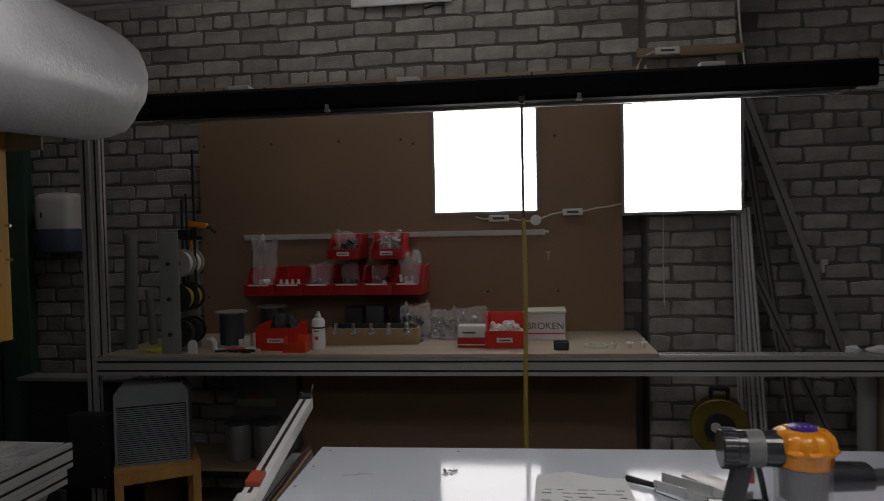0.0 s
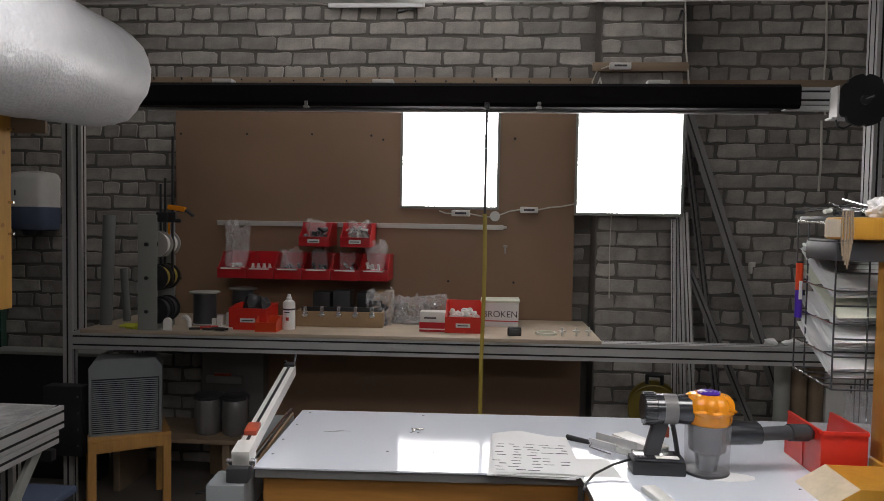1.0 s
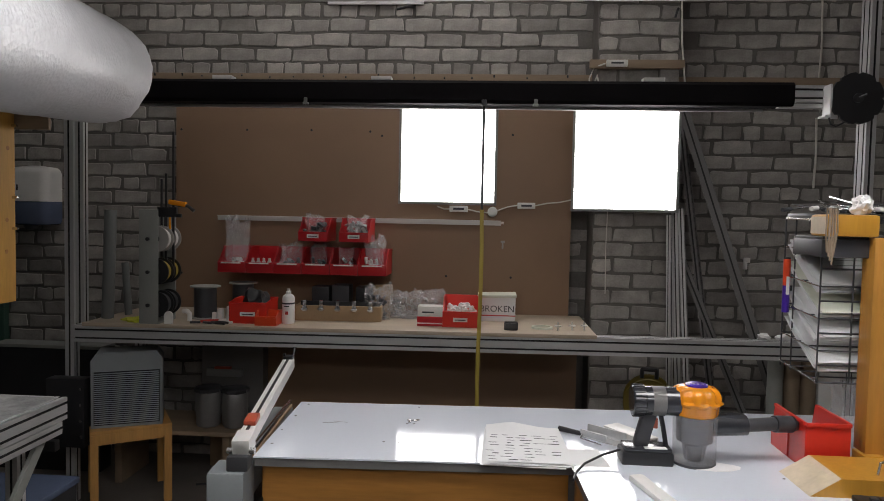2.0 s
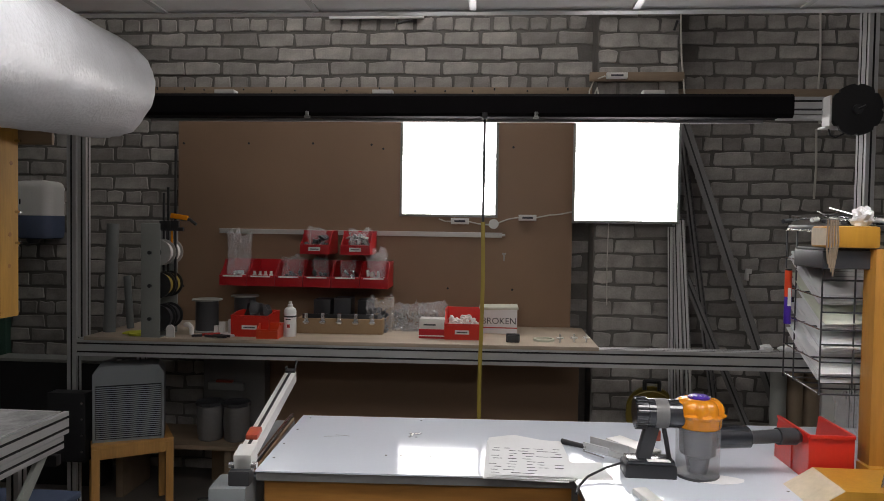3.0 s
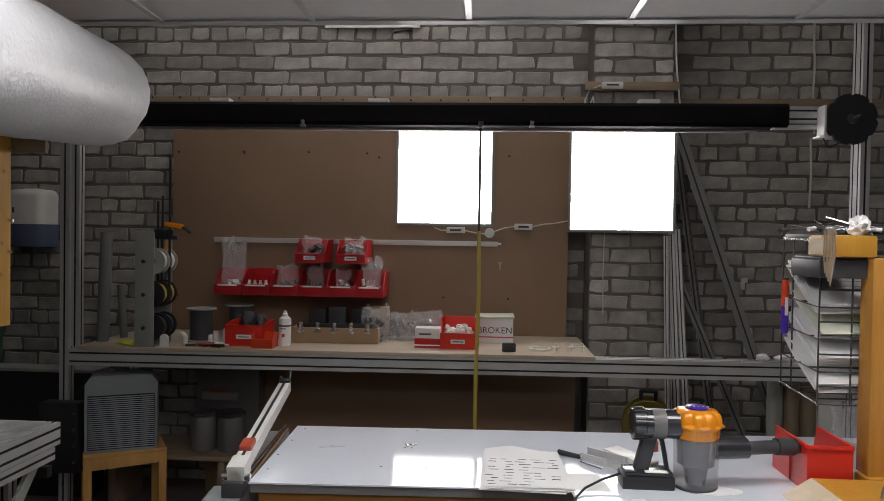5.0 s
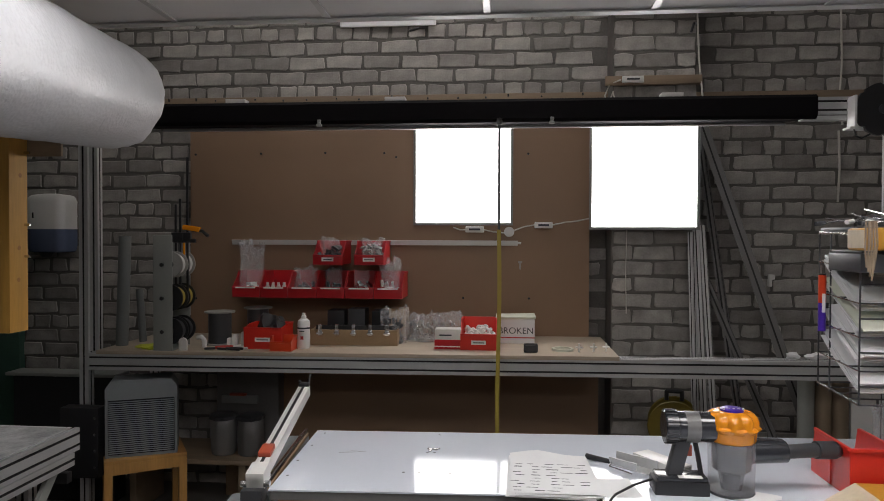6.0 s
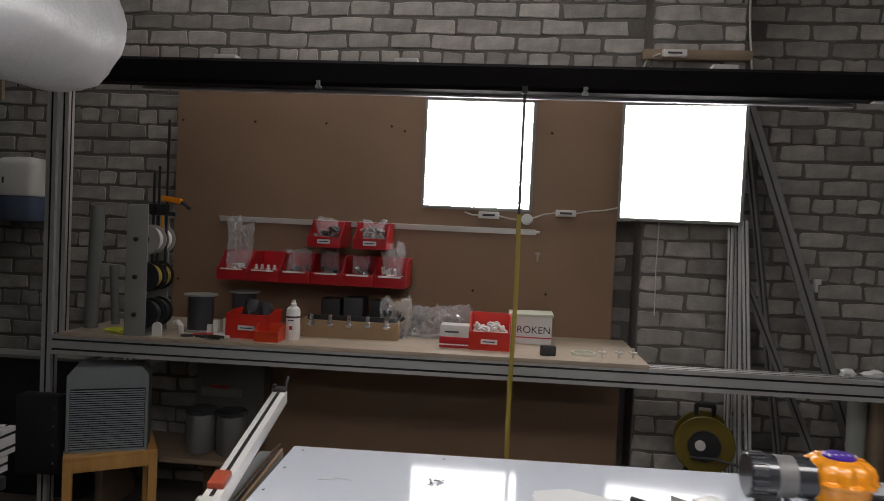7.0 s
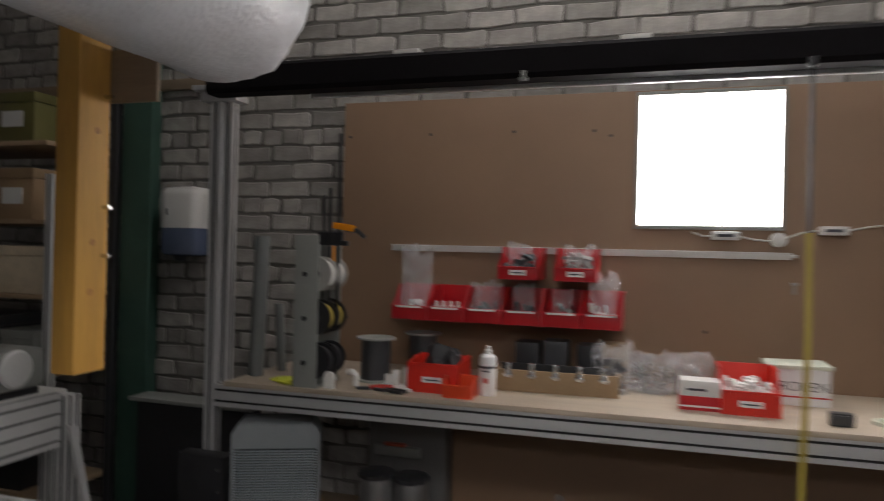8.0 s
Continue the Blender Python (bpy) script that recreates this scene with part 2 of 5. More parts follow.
def crumple(bm, size, seed, sub=3, rough=0.35, at=(0, 0, 0)):
    """A crumpled soft form, flat at its base."""
    r = bmesh.ops.create_icosphere(bm, subdivisions=sub, radius=1)
    off = Vector((seed * 3.1, seed * 1.7, seed * 0.9))
    for v in r["verts"]:
        n = noise.noise(v.co * 1.6 + off) * rough + noise.noise(v.co * 4.5 + off) * rough * 0.5
        c = v.co * (1 + n)
        v.co = Vector((at[0] + c.x * size[0] / 2, at[1] + c.y * size[1] / 2, max(at[2], at[2] + (c.z + 0.8) / 1.8 * size[2])))
    return bm


def film(bm, size, seed, at=(0, 0, 0)):
    """A crumpled upright plastic bag: two sharply creased sheets, full at the base and pinched ragged at the top."""
    nx, nz = 17, 19
    off = Vector((seed * 2.3, seed, seed * 0.7))
    lean = noise.noise(off * 3.1) * 0.25
    for sgn in (-1, 1):
        g = []
        for j in range(nz):
            row = []
            for i in range(nx):
                u, w = i / (nx - 1) * 2 - 1, j / (nz - 1)
                belly = (1 - u * u) ** 0.7 * (1 - w) ** 0.8
                p = Vector((u * 1.8, w * 2.2, sgn * 0.5))
                ridge = 0.5 - abs(noise.noise(p * 1.7 + off)) * 2 + 0.5 * (0.5 - abs(noise.noise(p * 4.1 + off)) * 2)
                wide = 0.86 + 0.3 * noise.noise(Vector((w * 2.4, seed, sgn * 0.2))) + 0.08 * w
                ragged = 1 + 0.2 * noise.noise(Vector((u * 1.6, seed * 1.3, 4.0))) + 0.15 * noise.noise(Vector((u * 6, seed, 2.0)))
                row.append(bm.verts.new((at[0] + (u * wide + lean * w + 0.12 * noise.noise(p * 3 + off)) * size[0] / 2, at[1] + (sgn * belly + 0.55 * ridge * min(1.0, w + 0.25)) * size[1] / 2, at[2] + w * size[2] * ragged)))
            g.append(row)
        for j in range(nz - 1):
            for i in range(nx - 1):
                bm.faces.new((g[j][i], g[j][i + 1], g[j + 1][i + 1], g[j + 1][i]))
    return bm


# ---- large structure ----
WALL_Y = 4.42
COL_Y = 4.195
solo("floor", box(B(), -4.2, 4.2, -4.2, 4.7, -0.1, 0), FLOOR, "dark worn concrete workshop floor", "floor", kind="structure")
wall_north = solo("wall_north", box(B(), -4.2, 4.2, WALL_Y, 4.7, 0, HIGH), MORTAR, "grey brick wall with rough mortar joints", "wall", kind="structure")
solo("wall_west", box(B(), -4.4, -4.2, -4.2, 4.7, 0, HIGH), PLASTER, "pale grey painted side wall", "wall", kind="structure")
solo("wall_east", box(B(), 4.2, 4.4, -4.2, 4.7, 0, HIGH), PLASTER, "pale grey painted side wall", "wall", kind="structure")
solo("wall_south", box(B(), -4.2, 4.2, -4.4, -4.2, 0, HIGH), PLASTER, "pale grey painted rear wall", "wall", kind="structure")
solo("ceiling_high", box(B(), -4.2, 4.2, 2.72, 4.7, HIGH, HIGH + 0.1), TILE, "plain pale ceiling over the tall bay", "ceiling", kind="structure")
solo("bulkhead", box(B(), -4.2, 4.2, 2.72, 2.76, 2.465, HIGH), TILE, "pale bulkhead above the lowered ceiling", "wall", kind="structure")
column = solo("wall_column", box(B(), 1.262, 1.726, COL_Y, WALL_Y + 0.05, 0, HIGH), MORTAR, "grey brick pier standing out from the wall", "column", kind="structure")

CEIL = 2.402
GX, GY, G = -0.017, 2.74, 0.596
bm = B()
for i in range(-7, 8):
    for j in range(0, 11):
        x, y = GX + i * G, GY - (j + 1) * G
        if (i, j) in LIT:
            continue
        box(bm, x + 0.012, x + G - 0.012, y + 0.012, y + G - 0.012, CEIL + 0.004, CEIL + 0.02)
tagged(solo("ceiling", bm, TILE), "suspended ceiling of pale square mineral tiles", "ceiling", kind="structure")
bm = B()
for i in range(-7, 8):
    box(bm, GX + i * G - 0.012, GX + i * G + 0.012, -4.2, GY, CEIL - 0.002, CEIL + 0.03)
for j in range(1, 12):
    box(bm, -4.2, 4.2, GY - j * G - 0.012, GY - j * G + 0.012, CEIL - 0.001, CEIL + 0.03)
solo("ceiling_grid", bm, GRIDBAR, "white metal grid bars of the ceiling", "ceiling grid", kind="structure")
solo("ceiling_trim", box(box(B(), -4.2, 4.2, GY - 0.012, GY + 0.02, CEIL - 0.003, CEIL + 0.055), -4.2, 4.2, GY - 0.03, GY - 0.012, CEIL - 0.006, CEIL), GRIDBAR, "pale edge trim where the low ceiling ends", "trim", kind="structure")
# Added fill light: glowing panels above and behind the camera, never in view.
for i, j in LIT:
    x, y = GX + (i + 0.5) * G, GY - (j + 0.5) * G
    c = thing("ceiling_fill_light", (x, y, CEIL), "unseen square light panel added in the suspended ceiling as fill, lit", "ceiling light", "ceiling lights")
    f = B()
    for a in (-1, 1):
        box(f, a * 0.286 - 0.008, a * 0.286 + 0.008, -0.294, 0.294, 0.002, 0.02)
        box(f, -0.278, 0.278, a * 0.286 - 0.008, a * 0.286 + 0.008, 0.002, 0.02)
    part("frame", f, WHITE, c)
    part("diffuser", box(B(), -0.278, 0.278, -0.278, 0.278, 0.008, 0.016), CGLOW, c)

# Unseen lamps assumed high in the bay, added to light board and upper bricks.
for x in (-0.45, 0.75):
    c = thing("assumed_bay_light", (x, 3.35, HIGH - 0.06), "unseen square light panel assumed under the high ceiling, lit", "ceiling light", "bay lights")
    f = B()
    for a in (-1, 1):
        box(f, a * 0.29 - 0.01, a * 0.29 + 0.01, -0.3, 0.3, 0.0, 0.06)
        box(f, -0.28, 0.28, a * 0.29 - 0.01, a * 0.29 + 0.01, 0.0, 0.06)
    part("frame", f, WHITE, c)
    part("diffuser", box(B(), -0.28, 0.28, -0.28, 0.28, 0.01, 0.02), BAYGLOW, c)

# hardboard sheets behind and below the bench
solo("back_board", box(B(), -1.30, 1.146, 4.283, 4.298, 0.93, 2.262, 0.002), HARDB, "large brown hardboard sheet fixed to the wall", "board", kind="structure")
bm = B()
for x, z in ((-0.848, 2.095), (-0.444, 2.097), (-0.08, 2.092), (-0.007, 2.068), (0.785, 2.082), (0.401, 1.221), (0.793, 1.222), (-1.265, 2.093), (-1.265, 1.2)):
    cyl(bm, (x, 4.279, z), (x, 4.2835, z), 0.007, seg=10)
solo("board_screw", bm, BLACKP, "dark screw heads in the hardboard sheet", "screws", kind="stuff")
solo("lower_board", box(B(), -0.78, 1.2, 4.25, 4.265, 0.10, 0.93, 0.002), HARDB, "brown hardboard sheet under the bench, in shadow", "board", kind="structure")
bm = B()
for x in (-1.2, -0.2, 1.1):
    box(bm, x - 0.02, x + 0.02, 4.298, WALL_Y, 0.95, 2.2)
for x in (-0.7, 1.1):
    box(bm, x - 0.02, x + 0.02, 4.265, WALL_Y, 0.1, 0.9)
solo("board_batten", bm, LATH, "raw wooden battens behind the hardboard", "battens", kind="structure")

# timber rails along the brick wall
solo("wall_rail", box(B(), -4.0, 1.262, WALL_Y - 0.03, WALL_Y, 2.405, 2.465, 0.003), LATH, "raw wooden batten screwed along the brick wall", "batten", kind="structure")
solo("wall_rail", box(B(), 1.726, 4.1, WALL_Y - 0.03, WALL_Y, 2.405, 2.455, 0.003), LATH, "raw wooden batten screwed along the brick wall", "batten", kind="structure")
solo("pier_rail", box(B(), 1.215, 1.75, COL_Y - 0.035, COL_Y, 2.455, 2.505, 0.003), LATH, "raw wooden batten across the brick pier", "batten", kind="structure")
bm = B()
rnd = random.Random(5)
for i in range(16):
    x = -1.7 + i * 0.185 + rnd.uniform(-0.04, 0.04)
    cyl(bm, (x, WALL_Y - 0.034, 2.445 + rnd.uniform(-0.012, 0.02)), (x, WALL_Y - 0.029, 2.445), 0.005, seg=8)
solo("rail_screw", bm, BLACKP, "dark screw heads along the wall batten", "screws", kind="stuff")

# ---- aluminium gantry frame ----
frame_ = thing("gantry_frame", (-1.5, 3.63, 0), "large slotted aluminium frame standing before the bench", "frame")


def fpart(name, bm, material, label=""):
    bmesh.ops.translate(bm, verts=bm.verts, vec=(1.5, -3.63, 0))
    return part(name, bm, material, frame_, label)


fpart("post", extrusion(B(), 0.05, 0.05, 2.16, pose(-1.5665, 3.63, 0), 1, 1), ALU, "slotted aluminium upright")
fpart("post_cap", box(box(B(), -1.66, -1.52, 3.57, 3.69, 2.178, 2.2, 0.003), -1.63, -1.46, 3.59, 3.68, 2.135, 2.176, 0.003), ALU)
fpart("inner_post", extrusion(B(), 0.045, 0.045, 1.16, pose(-1.518, 3.6425, 0.974), 1, 1), ALU)
fpart("post", extrusion(B(), 0.045, 0.09, 3.1, pose(2.447, 3.56, 0), 1, 2), ALU, "slotted aluminium upright")
L = 3.945
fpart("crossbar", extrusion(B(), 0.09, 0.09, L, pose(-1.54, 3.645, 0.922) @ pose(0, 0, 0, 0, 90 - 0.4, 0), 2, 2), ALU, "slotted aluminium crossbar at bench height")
fpart("rear_rail", extrusion(B(), 0.045, 0.09, 2.75, pose(-1.517, 4.2, 0.915) @ pose(0, 0, 0, 0, 90, 0), 1, 2), ALU)
brk = fpart("bracket", box(B(), -1.645, -1.437, 3.52, 3.598, 0.33, 0.695, 0.006), BLACKP, "black bolted mounting plate")
for i in range(4):
    fpart("bolt", cyl(B(), (-1.452, 3.512, 0.39 + i * 0.085), (-1.452, 3.522, 0.39 + i * 0.085), 0.007, seg=10), STEEL).parent = brk
# foot braces of the rear rail
fpart("leg", extrusion(B(), 0.045, 0.045, 0.87, pose(-1.49, 4.2, 0), 1, 1), ALU)

# ---- beam that carries the black roller blinds ----
beam = thing("roller_beam", (0.4, 3.5, 2.13), "long black roller blind cassette hung across the frame", "roller blind")


def bpart(name, bm, material, label=""):
    bmesh.ops.translate(bm, verts=bm.verts, vec=(-0.4, -3.5, -2.13))
    return part(name, bm, material, beam, label)


bm = B()
prof = [(3.44, 2.145), (3.455, 2.13), (3.53, 2.13), (3.545, 2.145), (3.545, 2.225), (3.53, 2.24), (3.455, 2.24), (3.44, 2.225)]
prism(bm, [(z, y) for y, z in prof], 0, 3.56, Matrix(((0, 0, 1, -1.50), (0, 1, 0, 0), (1, 0, 0, 0), (0, 0, 0, 1))))
bpart("cassette", bm, BLACK, "matt black cassette")
bpart("lower_rail", box(B(), -1.1, 1.96, 3.547, 3.566, 2.118, 2.134, 0.002), ALU, "thin bright bottom rail")
bpart("top_strip", box(B(), -1.5, 1.3, 3.53, 3.57, 2.2405, 2.249, 0.001), LATH, "thin pale strip on top")
for x in (-0.693, 0.11, 1.43):
    bpart("clip", box(B(), x - 0.05, x + 0.05, 3.495, 3.555, 2.2495, 2.268, 0.002), OFFWHITE, "small white plastic clip")
for x in (-0.25, 0.865):
    bm = box(B(), x - 0.008, x + 0.008, 3.43, 3.44, 2.118, 2.15, 0.002)
    box(bm, x - 0.013, x + 0.013, 3.428, 3.45, 2.118, 2.128, 0.002)
    cyl(bm, (x + 0.004, 3.43, 2.14), (x + 0.004, 3.42, 2.14), 0.006, seg=10)
    bpart("hook", bm, GREY, "small dull steel hook")
bpart("end_profile", extrusion(B(), 0.08, 0.05, 0.19, pose(2.035, 3.49, 2.19) @ pose(0, 0, 0, 0, 90, 0), 2, 1), ALU, "stub of slotted aluminium")
bpart("end_profile", box(B(), 2.0, 2.22, 3.47, 3.51, 2.125, 2.145, 0.002), ALU)
bm = box(B(), 2.2, 2.305, 3.46, 3.475, 2.075, 2.225, 0.003)
box(bm, 2.2, 2.21, 3.40, 3.462, 2.075, 2.225, 0.002)
box(bm, 2.18, 2.2, 3.40, 3.47, 2.075, 2.085, 0.002)
bpart("motor_plate", bm, WHITE, "folded pale metal plate")
bm = B()
n = 56
pts = []
for i in range(n):
    a = 2 * math.pi * i / n
    r = 0.119 if i % 7 else 0.109
    pts.append((r * math.cos(a), r * math.sin(a)))
prism(bm, pts, 0, 0.018, pose(2.338, 3.452, 2.166, 90, 0, 0))
bpart("disc", bm, BLACKP, "notched black disc")
bm = cyl(B(), (2.338, 3.434, 2.166), (2.338, 3.42, 2.166), 0.022, seg=20)
cyl(bm, (2.338, 3.42, 2.166), (2.363, 3.405, 2.178), 0.006, seg=8)
bpart("hub", bm, GREYD)
bm = path_tube(B(), [Vector((2.215, 3.44, 2.08)), Vector((2.22, 3.43, 2.045)), Vector((2.245, 3.43, 2.035)), Vector((2.285, 3.44, 2.055))], 0.004)
bpart("lever", bm, BLACKP)

# ---- measuring tape hanging in front ----
tape = thing("tape_measure", (0.62, 3.43, 0.6), "yellow steel measuring tape hanging from the black beam", "tape measure")
bm = B()
ys = 3.425
for i in range(12):
    z0, z1 = 1.62 - 1.05 * i / 12, 1.62 - 1.05 * (i + 1) / 12
    x0, x1 = 0.004 * math.sin(i * 0.5), 0.004 * math.sin((i + 1) * 0.5)
    a = [bm.verts.new(p) for p in ((x0 - 0.0095, -0.0005, z0 - 0.6), (x0, -0.003, z0 - 0.6), (x0 + 0.0095, -0.0005, z0 - 0.6), (x1 - 0.0095, -0.0005, z1 - 0.6), (x1, -0.003, z1 - 0.6), (x1 + 0.0095, -0.0005, z1 - 0.6))]
    bm.faces.new((a[0], a[1], a[4], a[3]))
    bm.faces.new((a[1], a[2], a[5], a[4]))
bmesh.ops.remove_doubles(bm, verts=bm.verts, dist=1e-5)
part("blade", bm, TAPEY, tape)
part("upper_blade", box(B(), -0.006, 0.006, -0.001, 0.001, 1.02, 1.53), GREYD, tape, "dark upper end of the tape")
part("end_hook", box(B(), -0.012, 0.012, -0.006, 0.012, 1.515, 1.545, 0.002), BLACKP, tape)

# ---- glowing wall panels ----
def led_panel(at, w, rz, label, lit=True, rx=0.0):
    p = thing("light_panel", at, label, "light panel", "light panels")
    p.matrix_basis = pose(*at, rx, 0, rz)
    f = B()
    h, t = w / 2, 0.016
    for a in (-1, 1):
        box(f, a * (h - t / 2) - t / 2, a * (h - t / 2) + t / 2, -0.012, 0.0, -h, h, 0.0015)
        box(f, -h + t, h - t, -0.012, 0.0, a * (h - t / 2) - t / 2, a * (h - t / 2) + t / 2, 0.0015)
    part("frame", f, GREY if lit else WHITE, p)
    part("back_plate", box(B(), -h + 0.001, h - 0.001, 0.0, 0.004, -h + 0.001, h - 0.001), OFFWHITE, p)
    part("diffuser", box(B(), -h + t, h - t, -0.007, -0.001, -h + t, h - t), GLOW if lit else UNLIT, p, "glowing white diffuser" if lit else "")
    return p


led_panel((0.398, 4.278, 1.955), 0.597, 0.0, "square lit light panel mounted on the brown hardboard")
led_panel((1.425, 4.125, 1.93), 0.6, -7.0, "square lit light panel mounted before the brick pier")
led_panel((-0.08, 4.40, 3.19), 0.6, 0.0, "unlit square light panel high on the brick wall", False)
led_panel((1.5, 4.16, 3.195), 0.66, 0.0, "unlit square light panel high on the brick pier", False)
bm = box(B(), 1.30, 1.50, 4.15, COL_Y, 1.9, 1.93, 0.002)
solo("panel_bracket", bm, LATH, "wooden batten that carries the light panel", "batten", kind="structure")

# small drivers and leads of the panels
for x, z, w in ((0.470, 1.632, 0.11), (0.876, 1.658, 0.105)):
    d = thing("panel_driver", (x, 4.265, z), "small white driver box for the light panel", "driver box", "panel drivers")
    part("case", box(B(), -w / 2, w / 2, -0.018, 0.017, -0.018, 0.018, 0.004), OFFWHITE, d)
    part("marking", box(B(), -w * 0.3, w * 0.3, -0.0205, -0.018, -0.006, 0.006), INK, d)
bm = cyl(B(), (0.674, 4.28, 1.618), (0.674, 4.25, 1.618), 0.03, seg=24)
cyl(bm, (0.674, 4.25, 1.618), (0.674, 4.242, 1.618), 0.022, seg=20)
solo("junction_cap", bm, OFFWHITE, "round white junction cap on the board", "junction box")
for run in (((0.34, 4.272, 1.645), (0.38, 4.268, 1.63), (0.415, 4.266, 1.63)), ((0.525, 4.266, 1.63), (0.58, 4.268, 1.618), (0.645, 4.266, 1.612)),
            ((0.70, 4.262, 1.625), (0.76, 4.264, 1.648), (0.825, 4.264, 1.66)), ((0.93, 4.264, 1.66), (1.0, 4.26, 1.675), (1.07, 4.24, 1.682), (1.15, 4.19, 1.70))):
    solo("panel_cable", path_tube(B(), [Vector(p) for p in run], 0.004), CABLE, "thin white cable between the light panels", "cable", "panel cables")

nub = cyl(B(), (0.726, 4.272, 1.552), (0.745, 4.272, 1.552), 0.007, seg=10)
solo("rail_stop", nub, OFFWHITE, "small white stop at the end of the rail", "stop")
plug = box(B(), 0.728, 0.752, 4.272, 4.282, 1.432, 1.444, 0.002)
box(plug, 0.735, 0.745, 4.274, 4.282, 1.395, 1.4315, 0.002)
solo("board_hook", plug, SPOOLW, "small pale plastic hook on the brown board", "hook")
# parts cabinet rail
bm = box(B(), -1.028, 0.726, 4.268, 4.282, 1.536, 1.566, 0.002)
box(bm, -1.028, 0.726, 4.262, 4.268, 1.558, 1.566, 0.001)
solo("bin_rail", bm, OFFWHITE, "long white metal rail screwed to the board", "rail")


# ---- storage bins ----
YZ = Matrix(((0, 0, 1, 0), (1, 0, 0, 0), (0, 1, 0, 0), (0, 0, 0, 1)))


def red_bin(at, w, d, h, lip, label, group, material=RED, rz=0.0, lab="wide", open_far=False):
    """Hopper bin: high back and low front, or the other way round with open_far."""
    b = thing("storage_bin", at, label, "storage bin", group, rz)
    e = 0.004
    near, far = (h, lip) if open_far else (lip, h)
    outline = [(e, e), (d - e, e), (d - e, far)] + ([(d * 0.9, near)] if open_far else [(d * 0.42, far), (d * 0.2, near + 0.35 * (far - near)), (e, near)])
    outline += [(e, near)] if open_far else []
    part("floor", box(B(), -w / 2, w / 2, 0, d, 0, e, 0.001), material, b)
    front = part("front_wall", box(B(), -w / 2, w / 2, 0, e, e, near, 0.001), material, b)
    part("front_rim", box(B(), -w / 2, w / 2, -0.006, 0.0, near - 0.008, near + 0.001, 0.002), material, front)
    part("back_wall", box(B(), -w / 2, w / 2, d - e, d, e, far, 0.001), material, b)
    for a in (-1, 1):
        x0 = a * (w / 2 - e / 2)
        side = part("side_wall", prism(B(), outline, x0 - e / 2, x0 + e / 2, YZ), material, b)
        y0, y1 = (e, d * 0.9) if open_far else (d * 0.42, d)
        part("side_rim", box(B(), min(x0, x0 + a * 0.006), max(x0, x0 + a * 0.006), y0, y1, max(near, far) - 0.008, max(near, far) + 0.001, 0.002), material, side)
        if open_far:
            part("rib", box(B(), min(x0, x0 + a * 0.005), max(x0, x0 + a * 0.005), 0.09, 0.097, e, h - 0.01, 0.001), material, side)
    if lab == "wide":
        part("label_strip", box(B(), -w * 0.36, w * 0.36, -0.0085, -0.006, near - 0.009, near - 0.001), LABEL, front, "white label strip")
    elif lab == "small":
        ls = part("label_strip", box(B(), -w * 0.2, w * 0.2, -0.003, -0.0005, near * 0.35, near * 0.35 + 0.022), LABEL, b, "white label")
        part("label_mark", box(B(), -w * 0.15, w * 0.15, -0.0045, -0.003, near * 0.35 + 0.008, near * 0.35 + 0.013), INK, ls)
    return b


CONTENT = ("holding a tall crumpled clear bag", "holding small white fittings", "holding flat clear bags", "holding loose clear bags", "holding small metal parts", "piled with folded clear bags")
for i in range(6):
    x = -0.932 + 0.167 * (i + 0.5)
    t = red_bin((x, 4.03, 1.232), 0.163, 0.23, 0.15, 0.062, "red plastic hanging bin " + CONTENT[i], "bins on the rail")
    if i == 1:
        for k in range(4):
            solo("fitting", box(cyl(B(), (x - 0.05 + k * 0.033, 4.07, 1.24), (x - 0.05 + k * 0.033, 4.07, 1.318), 0.008, seg=10), x - 0.06 + k * 0.033, x - 0.04 + k * 0.033, 4.06, 4.08, 1.29, 1.30, 0.002), OFFWHITE, "small white plastic fitting in a red bin", "fitting", "fittings")
    else:
        hh = (0.30, 0, 0.15, 0.16, 0.14, 0.2)[i]
        ww = (0.17, 0, 0.15, 0.11, 0.09, 0.14)[i]
        solo("plastic_bag", film(B(), (ww, 0.15, hh), i + 1.5, (x, 4.12, 1.25)), FILM, "crumpled clear plastic bag in a red bin", "plastic bag", "clear bags")
        bm = B()
        rnd = random.Random(i)
        for k in range(7):
            cx, cy, cz = x + rnd.uniform(-0.05, 0.05), 4.1 + rnd.uniform(-0.04, 0.05), 1.25 + rnd.uniform(0.0, 0.07)
            box(bm, -0.02, 0.02, -0.01, 0.01, -0.006, 0.006, 0.002, pose(cx, cy, cz, rnd.uniform(0, 90), rnd.uniform(0, 90), rnd.uniform(0, 90)))
        solo("small_parts", bm, STEEL if i == 4 else (GREYD if i in (2, 3) else OFFWHITE), "small loose parts inside a red bin", "parts", kind="stuff")
